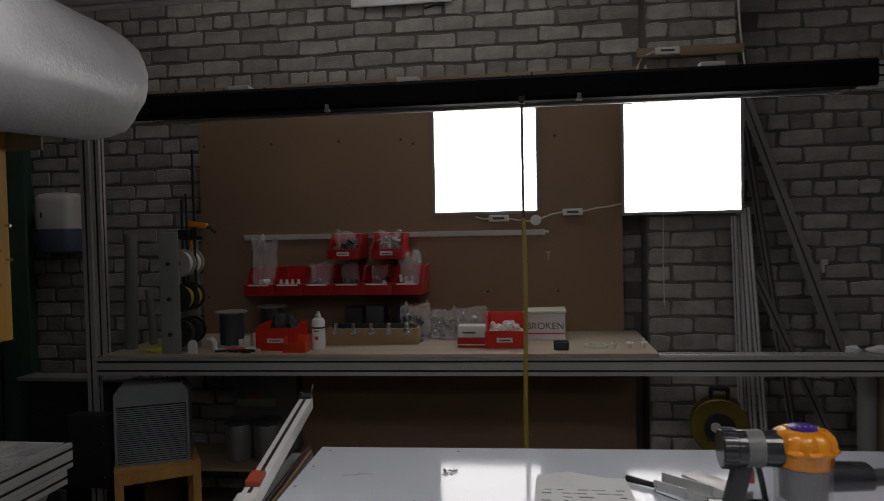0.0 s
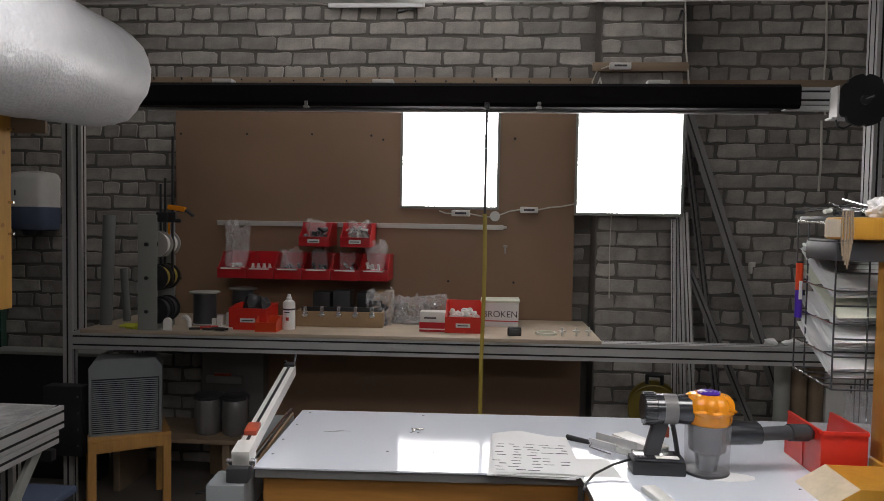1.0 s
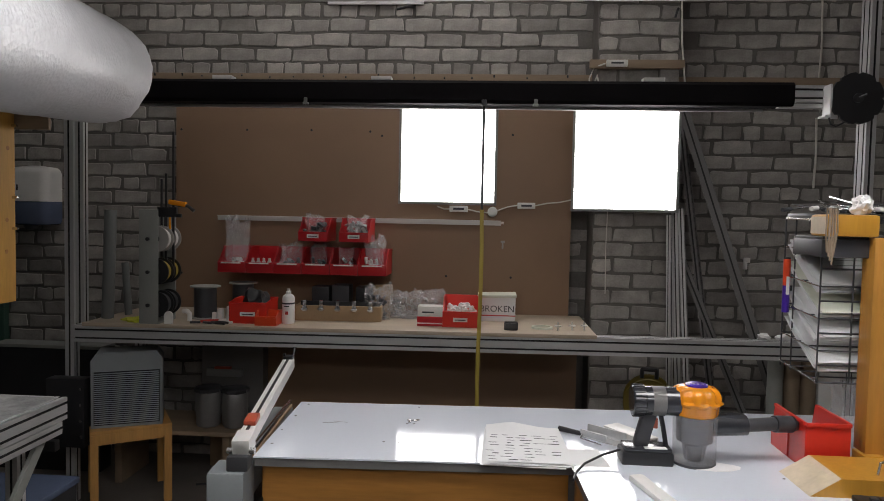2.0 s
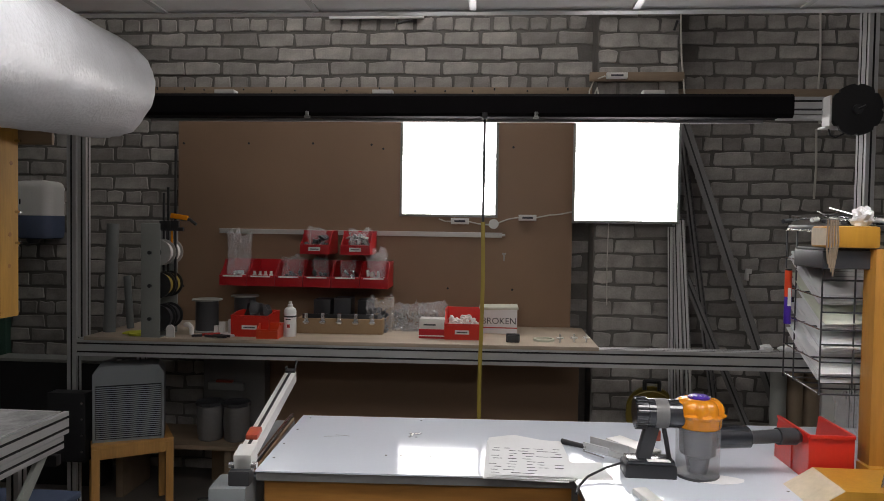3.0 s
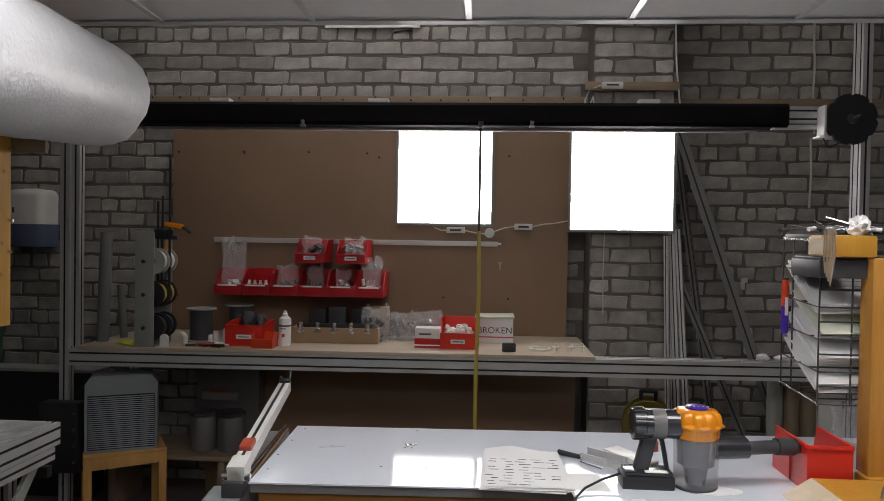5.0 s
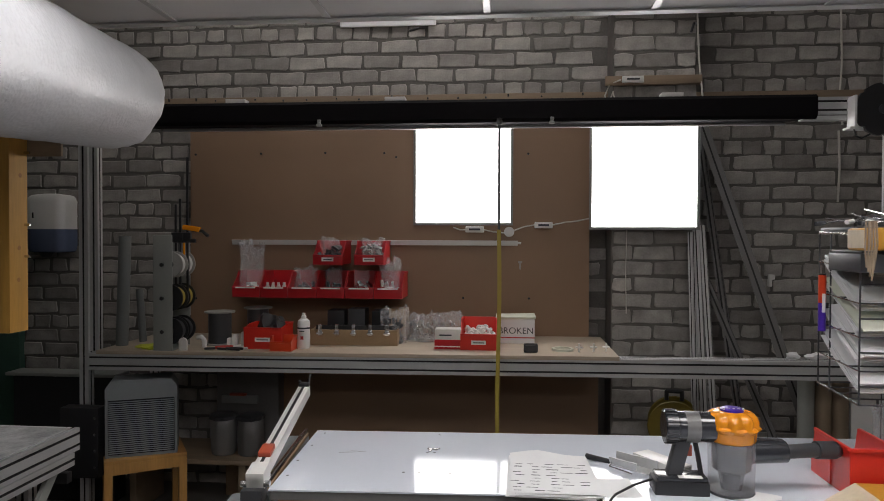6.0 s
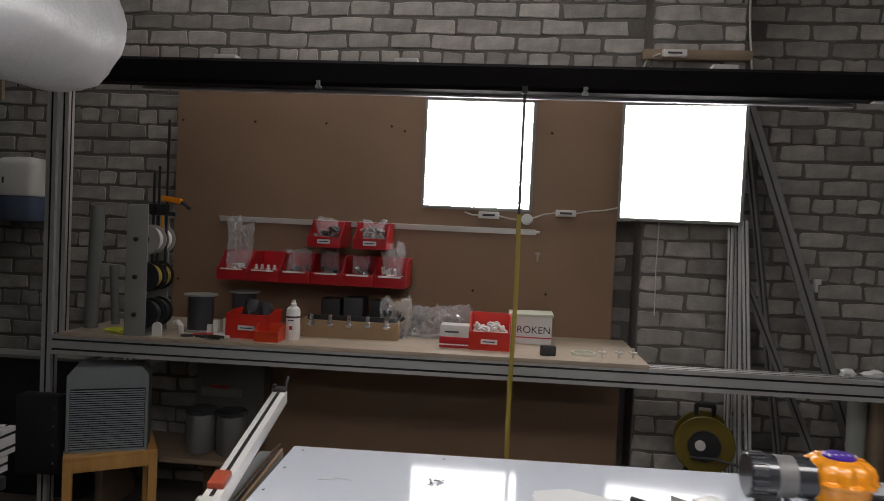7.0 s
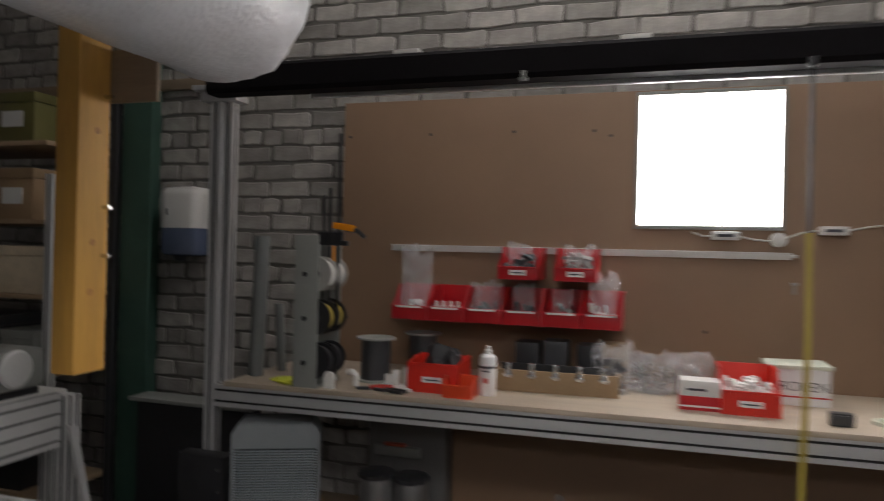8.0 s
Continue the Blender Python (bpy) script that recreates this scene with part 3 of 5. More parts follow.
for x, m in ((-0.364, GREYD), (-0.124, SPOOLW)):
    red_bin((x, 4.03, 1.425), 0.172, 0.23, 0.138, 0.055, "red plastic bin hung from the white rail, filled", "bins on the rail", lab="small")
    rnd = random.Random(int(x * 1000))
    bm = box(B(), x - 0.075, x + 0.075, 4.045, 4.24, 1.431, 1.45, 0.004)
    for k in range(26):
        cx, cy, cz = x + rnd.uniform(-0.055, 0.055), 4.12 + rnd.uniform(-0.05, 0.08), 1.455 + rnd.uniform(0.0, 0.07)
        box(bm, -0.022, 0.022, -0.011, 0.011, -0.004, 0.004, 0.002, pose(cx, cy, cz, rnd.uniform(0, 180), rnd.uniform(0, 180), rnd.uniform(0, 180)))
    solo("bin_filling", bm, m, "loose parts heaped in a red bin", "contents", kind="stuff")
    solo("plastic_bag", film(B(), (0.13, 0.13, 0.13), x * 9, (x, 4.12, 1.445)), FILM, "crumpled clear plastic bag in a red bin", "plastic bag", "clear bags")

# ---- work bench top ----
bm = box(B(), -1.493, 1.212, 3.595, 4.282, -0.02, 0, 0.002)
for v in bm.verts:
    v.co.z += zb(v.co.x)
solo("worktop", bm, PLYTOP, "pale plywood worktop on the aluminium frame", "worktop")

# ---- things on the bench ----
def on(x, y):
    return (x, y, zb(x))


# spool stand
st = thing("spool_stand", on(-1.128, 3.60), "grey metal stand with wire spools on three rods", "spool stand")
part("plate", box(B(), -0.052, 0.052, 0, 0.006, 0, 0.605, 0.003), GREY, st, "grey front plate")
part("plate", box(B(), -0.052, 0.052, 0.20, 0.206, 0, 0.605, 0.003), GREY, st)
part("foot", box(B(), -0.052, 0.052, 0.006, 0.20, 0.0, 0.006, 0.001), GREY, st)
for k, z in enumerate((0.10, 0.275, 0.45)):
    part("rod", cyl(B(), (0.0, -0.008, z), (0.0, 0.215, z), 0.008, seg=12), STEEL, st)
    bm = cyl(B(), (0.0, -0.014, z), (0.0, -0.004, z), 0.011, seg=6)
    part("nut", bm, BLACKP, st)
for k, (z, fm, wm) in enumerate(((0.10, BLACKP, GREYD), (0.275, BLACKP, TAPEY), (0.45, SPOOLW, OFFWHITE))):
    for q in range(2):
        y0 = 0.03 + q * 0.085
        s = thing("wire_spool", (st.location.x + 0.025, 3.60 + y0, zb(-1.1) + z), ("black spool of dark wire", "black spool of yellow wire", "white spool of pale wire")[k] + " on the stand", "wire spool", "wire spools")
        for yy in (0.0, 0.06):
            part("flange", cyl(B(), (0, yy, 0), (0, yy + 0.006, 0), 0.07, seg=32), fm, s)
        part("winding", cyl(B(), (0, 0.006, 0), (0, 0.06, 0), 0.056, seg=28), wm, s)
        part("hub", cyl(B(), (0, -0.002, 0), (0, 0.068, 0), 0.02, seg=20), GREYD, s)

# clamps hung on the stand
for k, (x, h) in enumerate(((-1.105, 0.17), (-1.08, 0.2), (-1.04, 0.42))):
    c = thing("bar_clamp", (x, 3.70, zb(x) + 0.60), "black bar clamp standing in the spool stand" if k < 2 else "black bar clamp with a yellow handle", "bar clamp", "bar clamps")
    part("bar", box(B(), -0.006, 0.006, -0.003, 0.003, -0.35, h, 0.001), BLACKP, c)
    part("jaw", box(box(B(), -0.02, 0.02, -0.012, 0.012, -0.03, 0.02, 0.004), -0.012, 0.045, -0.01, 0.01, -0.035, -0.015, 0.004), BLACKP, c)
    if k == 2:
        part("handle", box(B(), -0.03, 0.065, -0.014, 0.014, 0.03, 0.058, 0.006, pose(0, 0, 0, 0, 8, 0)), AMBER, c, "yellow plastic handle")
        bm = path_tube(B(), [Vector((0.03, 0, 0.03)), Vector((0.08, 0, 0.028)), Vector((0.115, 0, 0.0))], 0.009)
        part("trigger", bm, BLACKP, c)
    else:
        part("screw", cyl(B(), (0.02, 0, -0.1), (0.02, 0, -0.03), 0.006, seg=10), AMBER if k else BLACKP, c)

# pale grey tubes standing at the end
for x, y, r, h, lean in ((-1.445, 3.76, 0.032, 0.60, 2), (-1.40, 3.90, 0.02, 0.3, -4)):
    bm = B()
    lathe(bm, [(r, 0), (r, h), (r - 0.004, h), (r - 0.004, h - 0.05)], 24)
    t = solo("standing_tube", bm, TUBEG, "dull grey plastic tube standing on the bench", "tube", "tubes")
    t.matrix_basis = pose(x, y, zb(x) + 0.002, 0, lean, 0)
# lime cloth
solo("cloth", crumple(B(), (0.15, 0.08, 0.03), 4, 3, 0.5, on(-1.22, 3.66)), LIME, "lime yellow cloth lying on the bench", "cloth")
# white rounded hook
bm = B()
pts = [(-0.022, 0), (0.022, 0)] + [(0.022 * math.cos(a), 0.045 + 0.022 * math.sin(a)) for a in np.linspace(0, math.pi, 9)]
prism(bm, pts, 0, 0.012, Matrix(((1, 0, 0, -1.03), (0, 0, 1, 3.62), (0, 1, 0, zb(-1.03)), (0, 0, 0, 1))))
solo("white_hook", bm, OFFWHITE, "small white rounded plastic piece on the bench", "plastic piece", "white pieces")
bm = path_tube(B(), [Vector((-0.93, 3.66, zb(-0.93) + 0.012)), Vector((-0.93, 3.66, zb(-0.93) + 0.05)), Vector((-0.95, 3.67, zb(-0.93) + 0.065)), Vector((-0.975, 3.68, zb(-0.93) + 0.06))], 0.012, 10)
solo("white_hook", bm, OFFWHITE, "bent white plastic piece on the bench", "plastic piece", "white pieces")
# wire pot
for x, y, s in ((-0.93, 3.86, 1.0), (-0.80, 4.1, 1.0)):
    p = thing("cable_drum", on(x, y), "dark wire drum with dull grey flanges on the bench", "cable drum", "cable drums")
    part("drum", cyl(B(), (0, 0, 0.008), (0, 0, 0.175), 0.062, seg=28), GREYD, p)
    for z in (0, 0.175):
        part("flange", cyl(B(), (0, 0, z), (0, 0, z + 0.008), 0.082, seg=32), GREY, p, "dull grey flange")
# pliers
for k, (x, y, a) in enumerate(((-0.87, 3.66, 20), (-0.80, 3.64, -15))):
    p = thing("pliers", (x, y, zb(x) + 0.002), "small pliers with dark red handles on the bench", "pliers", "hand tools", a)
    part("jaw", box(B(), -0.055, 0.0, -0.008, 0.008, 0.0, 0.012, 0.003), GREYD, p)
    for s in (-1, 1):
        part("handle", path_tube(B(), [Vector((0, 0, 0.01)), Vector((0.04, s * 0.018, 0.01)), Vector((0.09, s * 0.014, 0.01))], 0.007), REDINK if k == 0 else BLACKP, p)
# white tray with offcuts
t = thing("white_tray", on(-0.775, 3.73), "small white plastic tray with scraps", "tray")
part("base", box(B(), -0.07, 0.07, -0.05, 0.05, 0, 0.012, 0.003), OFFWHITE, t)
for x, h in ((-0.05, 0.05), (-0.02, 0.07), (0.03, 0.085), (0.055, 0.06)):
    part("upright", box(B(), x - 0.012, x + 0.012, 0.0, 0.03, 0.012, h, 0.002), OFFWHITE, t)
# red bins on bench
red_bin(on(-0.625, 3.69), 0.205, 0.2, 0.125, 0.115, "red plastic bin on the bench with dark contents", "bins on the bench", BINRED, 0.0, "small")
red_bin(on(-0.508, 3.63), 0.115, 0.1, 0.075, 0.05, "small orange-red plastic bin on the bench", "bins on the bench", ORANGE, 0.0, "")
solo("bin_filling", crumple(B(), (0.13, 0.1, 0.17), 3, 3, 0.6, (-0.61, 3.80, zb(-0.6) + 0.005)), BLACKP, "dark tangled cables in a red bin", "contents", kind="stuff")
# spray can
c = thing("spray_can", on(-0.418, 3.745), "white aerosol can with a pale cap", "spray can")
can = part("can", lathe(B(), [(0.031, 0), (0.033, 0.004), (0.033, 0.135), (0.03, 0.148), (0.018, 0.158)], 28), WHITE, c)
part("band", lathe(B(), [(0.0333, 0.105), (0.0335, 0.106), (0.0335, 0.113), (0.0333, 0.114)], 28), INK, can)
part("mark", box(B(), -0.008, 0.008, -0.0345, -0.03, 0.05, 0.068, 0.001), REDINK, can)
part("mark", box(B(), -0.015, 0.012, -0.0345, -0.03, 0.092, 0.097), INK, can)
part("cap", lathe(B(), [(0.014, 0.158), (0.014, 0.172), (0.009, 0.176), (0.009, 0.188)], 18), OFFWHITE, c, "pale nozzle")
# wooden latch box
w = thing("latch_box", (-0.17, 3.85, zb(-0.17)), "long wooden box with five steel latches, open", "box")
w.matrix_basis = pose(-0.17, 3.85, zb(-0.17), 0, 0, 2)
part("front", box(B(), -0.24, 0.24, 0, 0.012, 0, 0.085, 0.002), KRAFT, w)
part("back", box(B(), -0.24, 0.24, 0.16, 0.172, 0, 0.085, 0.002), KRAFT, w)
part("side", box(B(), -0.24, -0.228, 0.012, 0.16, 0, 0.085, 0.001), KRAFT, w)
part("side", box(B(), 0.228, 0.24, 0.012, 0.16, 0, 0.085, 0.001), KRAFT, w)
part("bottom", box(B(), -0.228, 0.228, 0.012, 0.16, 0, 0.01), KRAFT, w)
part("divider", box(B(), -0.228, 0.228, 0.08, 0.088, 0.01, 0.10, 0.001), BLACKP, w)
for k in range(5):
    x = -0.185 + k * 0.092
    bm = box(B(), x - 0.012, x + 0.012, -0.012, -0.001, 0.055, 0.085, 0.003)
    box(bm, x - 0.018, x + 0.018, -0.02, -0.01, 0.062, 0.072, 0.003)
    box(bm, x - 0.01, x + 0.01, -0.01, 0.014, 0.085, 0.115, 0.003)
    part("latch", bm, STEEL, w, "steel toggle latch")
for k, (x, m) in enumerate(((-0.32, BLACKP), (-0.20, GREYD), (-0.06, BLACKP), (0.04, KRAFT))):
    solo("stored_box", box(B(), x - 0.05, x + 0.05, 4.05, 4.17, zb(x), zb(x) + 0.17 + 0.01 * (k % 2), 0.004), m, "dark small carton stored behind the latch box", "carton", "cartons")
# bags
for k, (x, y, ww, hh) in enumerate(((0.03, 3.96, 0.17, 0.19), (0.13, 4.05, 0.12, 0.15), (0.21, 4.03, 0.16, 0.16), (0.33, 4.05, 0.18, 0.17))):
    solo("plastic_bag", film(B(), (ww, 0.1, hh), 11 + k, on(x, y)), FILM, "clear plastic bag of parts standing on the bench", "plastic bag", "clear bags")
    bm = B()
    rnd = random.Random(50 + k)
    for q in range(30):
        f = rnd.random()
        cx, cy, cz = x + rnd.uniform(-0.3, 0.3) * ww, y + rnd.uniform(-0.025, 0.025), zb(x) + 0.012 + f * hh * 0.6
        box(bm, -0.017, 0.017, -0.008, 0.008, -0.003, 0.003, 0.001, pose(cx, cy, cz, rnd.uniform(0, 180), rnd.uniform(0, 180), rnd.uniform(0, 180)))
    box(bm, x - 0.3 * ww, x + 0.3 * ww, y - 0.03, y + 0.03, zb(x), zb(x) + 0.02, 0.006)
    solo("bag_content", bm, (GREYD, STEEL, SPOOLW, STEEL)[k], "small metal and white parts inside a clear bag", "parts", kind="stuff")
# small printed carton
b = thing("parts_carton", on(0.352, 3.76), "small white and red printed carton", "carton")
part("base", box(B(), -0.07, 0.07, 0, 0.1, 0, 0.05, 0.002), RED, b)
part("lid", box(B(), -0.068, 0.068, 0.002, 0.098, 0.0505, 0.105, 0.002), OFFWHITE, b)
part("band", box(B(), -0.07, 0.07, -0.002, -0.0005, 0.012, 0.018), LABEL, b)
part("printed_bar", box(B(), -0.045, 0.02, -0.001, 0.0015, 0.07, 0.078), INK, b)
# big red bin
red_bin(on(0.515, 3.735), 0.19, 0.24, 0.15, 0.085, "large red plastic bin of white fittings on the bench", "bins on the bench", BINRED, 0.0, "small")
rnd = random.Random(8)
for k in range(14):
    x, y, z = 0.515 + rnd.uniform(-0.075, 0.075), 3.80 + rnd.uniform(-0.03, 0.1), zb(0.5) + 0.075 + rnd.uniform(0, 0.03)
    bm = cyl(B(), (0, 0, -0.02), (0, 0, 0.02), 0.009, seg=10)
    cyl(bm, (0, 0, -0.006), (0, 0, 0.006), 0.017, seg=12)
    o = solo("fitting", bm, OFFWHITE, "white plastic fitting heaped in the red bin", "fitting", "fittings")
    o.matrix_basis = pose(x, y, z, rnd.uniform(0, 180), rnd.uniform(0, 180), 0)
solo("bin_filling", box(B(), 0.43, 0.60, 3.745, 3.96, zb(0.5) + 0.005, zb(0.5) + 0.07, 0.01), OFFWHITE, "white fittings packed in the red bin", "contents", kind="stuff")
# box with hand lettering
b = thing("lettered_box", on(0.72, 3.985), "white carton with hand-lettered word, lid ajar", "carton")
carton = part("body", box(B(), -0.105, 0.095, 0, 0.16, 0, 0.135, 0.002), PAPER, b)
part("lid", box(box(B(), -0.115, 0.105, -0.01, 0.17, 0.1355, 0.15, 0.003, pose(0, 0, 0, 0, -1.5, 0)), -0.12, -0.07, -0.016, 0.0, 0.142, 0.15, 0.002), PAPERG, b, "pale lid")
part("red_band", box(B(), -0.105, 0.095, -0.0015, 0, 0.03, 0.036), REDINK, carton)
txt = bpy.data.curves.new("word", "FONT")
txt.body, txt.size, txt.align_x = "BROKEN", 0.05, "CENTER"
tob = bpy.data.objects.new("word_source", txt)
me = bpy.data.meshes.new_from_object(tob)
bpy.data.objects.remove(tob)
me.materials.clear()
me.materials.append(INK)
word = new("lettering", me)
word.parent = carton
word.matrix_basis = pose(-0.008, -0.002, 0.055, 90, 0, 0)
# small things at the end of the bench
t = thing("tape_case", on(0.783, 3.70), "black square tape measure case", "tape measure")
part("case", box(B(), -0.036, 0.036, -0.02, 0.02, 0, 0.045, 0.008), BLACKP, t)
part("rim", box(B(), -0.03, 0.03, -0.022, -0.019, 0.006, 0.038, 0.004), GREYD, t)
bm = B()
for i in range(32):
    a0, a1 = 2 * math.pi * i / 32, 2 * math.pi * (i + 1) / 32
    q = [bm.verts.new((r * math.cos(a), r * math.sin(a), z)) for a in (a0, a1) for r, z in ((0.044, 0), (0.056, 0), (0.056, 0.012), (0.044, 0.012))]
    for p in range(4):
        bm.faces.new((q[p], q[(p + 1) % 4], q[4 + (p + 1) % 4], q[4 + p]))
bmesh.ops.remove_doubles(bm, verts=bm.verts, dist=1e-5)
r = solo("tape_roll", bm, PAPERG, "roll of pale tape lying flat on the bench", "tape roll")
r.matrix_basis = pose(*on(0.95, 3.77))
for x, y in ((1.028, 3.715), (1.104, 3.735), (1.168, 3.745)):
    p = thing("wall_plug", on(x, y), "small white plastic peg standing on the bench", "peg", "white pegs")
    part("disc", cyl(B(), (0, 0, 0.022), (0, 0, 0.028), 0.019, seg=16), OFFWHITE, p)
    part("stem", cyl(B(), (0, 0, 0), (0, 0, 0.045), 0.005, seg=10), OFFWHITE, p)

# ---- under the bench ----
shelf = thing("low_shelf", (-1.1, 4.05, 0), "low pale shelf board under the bench", "shelf")
part("board", box(B(), -0.4, 0.38, -0.2, 0.2, 0.31, 0.335, 0.002), LATH, shelf)
for x in (-0.36, 0.28):
    part("support", box(B(), x - 0.02, x + 0.02, -0.16, 0.16, 0, 0.31, 0.002), LATH, shelf)
for x in (-0.96, -0.80):
    p = thing("sack", (x, 3.98, 0.336), "grey translucent sack tied shut on the low shelf", "sack", "sacks")
    part("bag", lathe(B(), [(0.06, 0), (0.068, 0.01), (0.075, 0.12), (0.072, 0.19), (0.066, 0.2)], 40, None, lambda a, z: 0.07 * noise.noise(Vector((math.cos(a) * 2, math.sin(a) * 2, z * 16 + x * 7))) + 0.04 * noise.noise(Vector((math.cos(a) * 6, math.sin(a) * 6, z * 40)))), STEELG, p)
    part("neck", lathe(B(), [(0.068, 0.2), (0.077, 0.204), (0.08, 0.222), (0.07, 0.228)], 32, None, lambda a, z: 0.05 * math.sin(a * 9 + x)), GREYD, p)
c = thing("stored_carton", (-0.97, 4.14, 0.336), "pale carton on the low shelf behind the sacks", "carton")
part("body", box(B(), -0.10, 0.28, 0, 0.1, 0, 0.5, 0.004), STEELG, c)
part("flap", box(B(), -0.06, 0.16, -0.03, 0.0, 0.255, 0.30, 0.004), GREY, c)
part("tape_strip", box(B(), -0.01, 0.09, -0.032, -0.005, 0.301, 0.315, 0.003), BRICKRED, c)
solo("leaning_board", box(B(), -1.05, 0.3, 4.22, 4.235, 0.0, 0.19), CARD, "brown cardboard sheet standing on the floor", "cardboard sheet")
bm = path_tube(B(), [Vector((-1.0 + 0.12 * i, 3.9 + 0.05 * math.sin(i), 0.008)) for i in range(9)], 0.006)
solo("floor_cable", bm, BLACKP, "black cable lying on the floor", "cable")

# stool with heater
s = thing("stool", (-1.305, 3.73, 0), "small pine stool with square legs", "stool", rz=33)
part("seat", box(B(), -0.20, 0.20, -0.175, 0.175, 0.41, 0.43, 0.004), PINE, s)
for a in (-1, 1):
    part("rail", box(B(), -0.165, 0.165, a * 0.155 - 0.019, a * 0.155 + 0.019, 0.355, 0.41, 0.002), PINE, s)
    part("rail", box(B(), a * 0.18 - 0.019, a * 0.18 + 0.019, -0.135, 0.135, 0.355, 0.41, 0.002), PINE, s)
    for c in (-1, 1):
        part("leg", box(B(), a * 0.18 - 0.02, a * 0.18 + 0.02, c * 0.155 - 0.02, c * 0.155 + 0.02, 0, 0.41, 0.003), PINE, s)
h = thing("heater", (-1.248, 3.605, 0.43), "grey portable heater with a slatted front on the stool", "heater", rz=24)
bm = B()
pts = [(-0.175, 0), (0.175, 0), (0.175, 0.36), (0.145, 0.40), (-0.145, 0.40), (-0.175, 0.36)]
prism(bm, pts, 0.012, 0.17, Matrix(((1, 0, 0, 0), (0, 0, 1, 0), (0, 1, 0, 0), (0, 0, 0, 1))))
part("body", bm, HEATG, h)
bm = B()
for a in (-1, 1):
    box(bm, a * 0.168 - 0.007, a * 0.168 + 0.007, -0.004, 0.012, 0, 0.31, 0.002)
prism(bm, [(-0.175, 0.30), (0.175, 0.30), (0.175, 0.36), (0.145, 0.398), (-0.145, 0.398), (-0.175, 0.36)], -0.002, 0.012, Matrix(((1, 0, 0, 0), (0, 0, 1, 0), (0, 1, 0, 0), (0, 0, 0, 1))))
box(bm, -0.161, 0.161, -0.004, 0.012, 0, 0.012, 0.002)
part("bezel", bm, HEATG, h)
part("element", box(B(), -0.161, 0.161, 0.008, 0.0115, 0.012, 0.30), PANELBACK, h, "dark panel behind the slats")
slat = mesh_of("slat", box(B(), -0.158, 0.158, -0.004, 0.004, 0, 0.004, 0.0008), SLATC)
for i in range(26):
    o = new("slat", slat)
    o.parent = h
    o.matrix_basis = pose(0, 0, 0.02 + i * 0.0107)

# ---- leaning profiles, reel and clutter at the pier ----
def leaning(p0, p1, w, d, nx=1, material=ALU, label="slotted aluminium profile leaning against the wall"):
    p0, p1 = Vector(p0), Vector(p1)
    q = (p1 - p0).to_track_quat("Z", "Y").to_matrix().to_4x4()
    return solo("leaning_profile", extrusion(B(), w, d, (p1 - p0).length, Matrix.Translation(p0) @ q, nx, 1), material, label, "aluminium profile", "leaning profiles")


for x0, x1, y0, h, w_ in ((1.719, 1.684, 4.06, 1.62, 0.026), (1.79, 1.712, 4.08, 1.72, 0.034), (1.845, 1.745, 4.07, 1.66, 0.03)):
    q_ = Vector((x1 - x0, 0.05, h))
    bar_ = thing("leaning_bar", (x0, y0, 0), "pale aluminium bar leaning upright by the pier", "aluminium bar", "leaning bars")
    bar_.matrix_basis = Matrix.Translation((x0, y0, 0.0)) @ q_.to_track_quat("Z", "Y").to_matrix().to_4x4()
    part("bar", extrusion(B(), 0.03, w_, q_.length - 0.004, pose(0, 0, 0), 1, 1, 0.006, 0.006), BAR, bar_)
    part("end_cap", box(B(), -0.014, 0.014, -w_ / 2, w_ / 2, q_.length - 0.004, q_.length, 0.001), GREYD, bar_)
leaning((2.47, 4.02, 0.02), (1.73, 4.25, 2.36), 0.085, 0.06, 2, STEELG, "broad grey profile leaning aslant on the wall")
leaning((2.30, 3.98, 0.02), (1.72, 4.18, 1.50), 0.045, 0.04, 1, STEELG, "short grey profile leaning aslant on the wall")
leaning((2.02, 4.05, 0.0), (1.76, 4.23, 2.15), 0.045, 0.03, 1, STEELG, "thin dark profile leaning on the wall")

r = thing("cable_reel", (1.57, 4.02, 0.3), "yellow cable reel with a black hub and cable", "cable reel")
r.matrix_basis = pose(1.57, 3.98, 0.0, 0, 0, -12)
for y in (0.0, 0.13):
    part("flange", lathe(B(), [(0.05, 0), (0.136, 0.0), (0.141, 0.006), (0.136, 0.012), (0.05, 0.012)], 36, pose(0, y, 0.56, 90, 0, 0)), REELY, r, "yellow plastic flange")
part("winding", cyl(B(), (0, -0.002, 0.56), (0, 0.12, 0.56), 0.105, seg=32), BLACKP, r, "black wound cable")
part("hub", cyl(B(), (0, -0.03, 0.56), (0, 0.0, 0.56), 0.075, seg=28), BLACKP, r)
part("socket", cyl(B(), (-0.02, -0.042, 0.565), (-0.02, -0.028, 0.565), 0.024, seg=20), OFFWHITE, r, "white socket cover")
part("handle", path_tube(B(), [Vector((-0.04, 0.06, 0.69)), Vector((-0.04, 0.06, 0.74)), Vector((0.04, 0.06, 0.74)), Vector((0.04, 0.06, 0.69))], 0.012), BLACKP, r)
bm = B()
for a in (-1, 1):
    path_tube(bm, [Vector((a * 0.14, -0.02, 0.0)), Vector((a * 0.05, 0.06, 0.56)), Vector((a * 0.14, 0.15, 0.0))], 0.011)
part("stand", bm, BLACKP, r)
part("loose_cable", path_tube(B(), [Vector((-0.06, -0.03, 0.5)), Vector((0.05, -0.06, 0.515)), Vector((0.14, -0.06, 0.50)), Vector((0.22, -0.02, 0.45)), Vector((0.24, 0.0, 0.3))], 0.007), BLACKP, r)

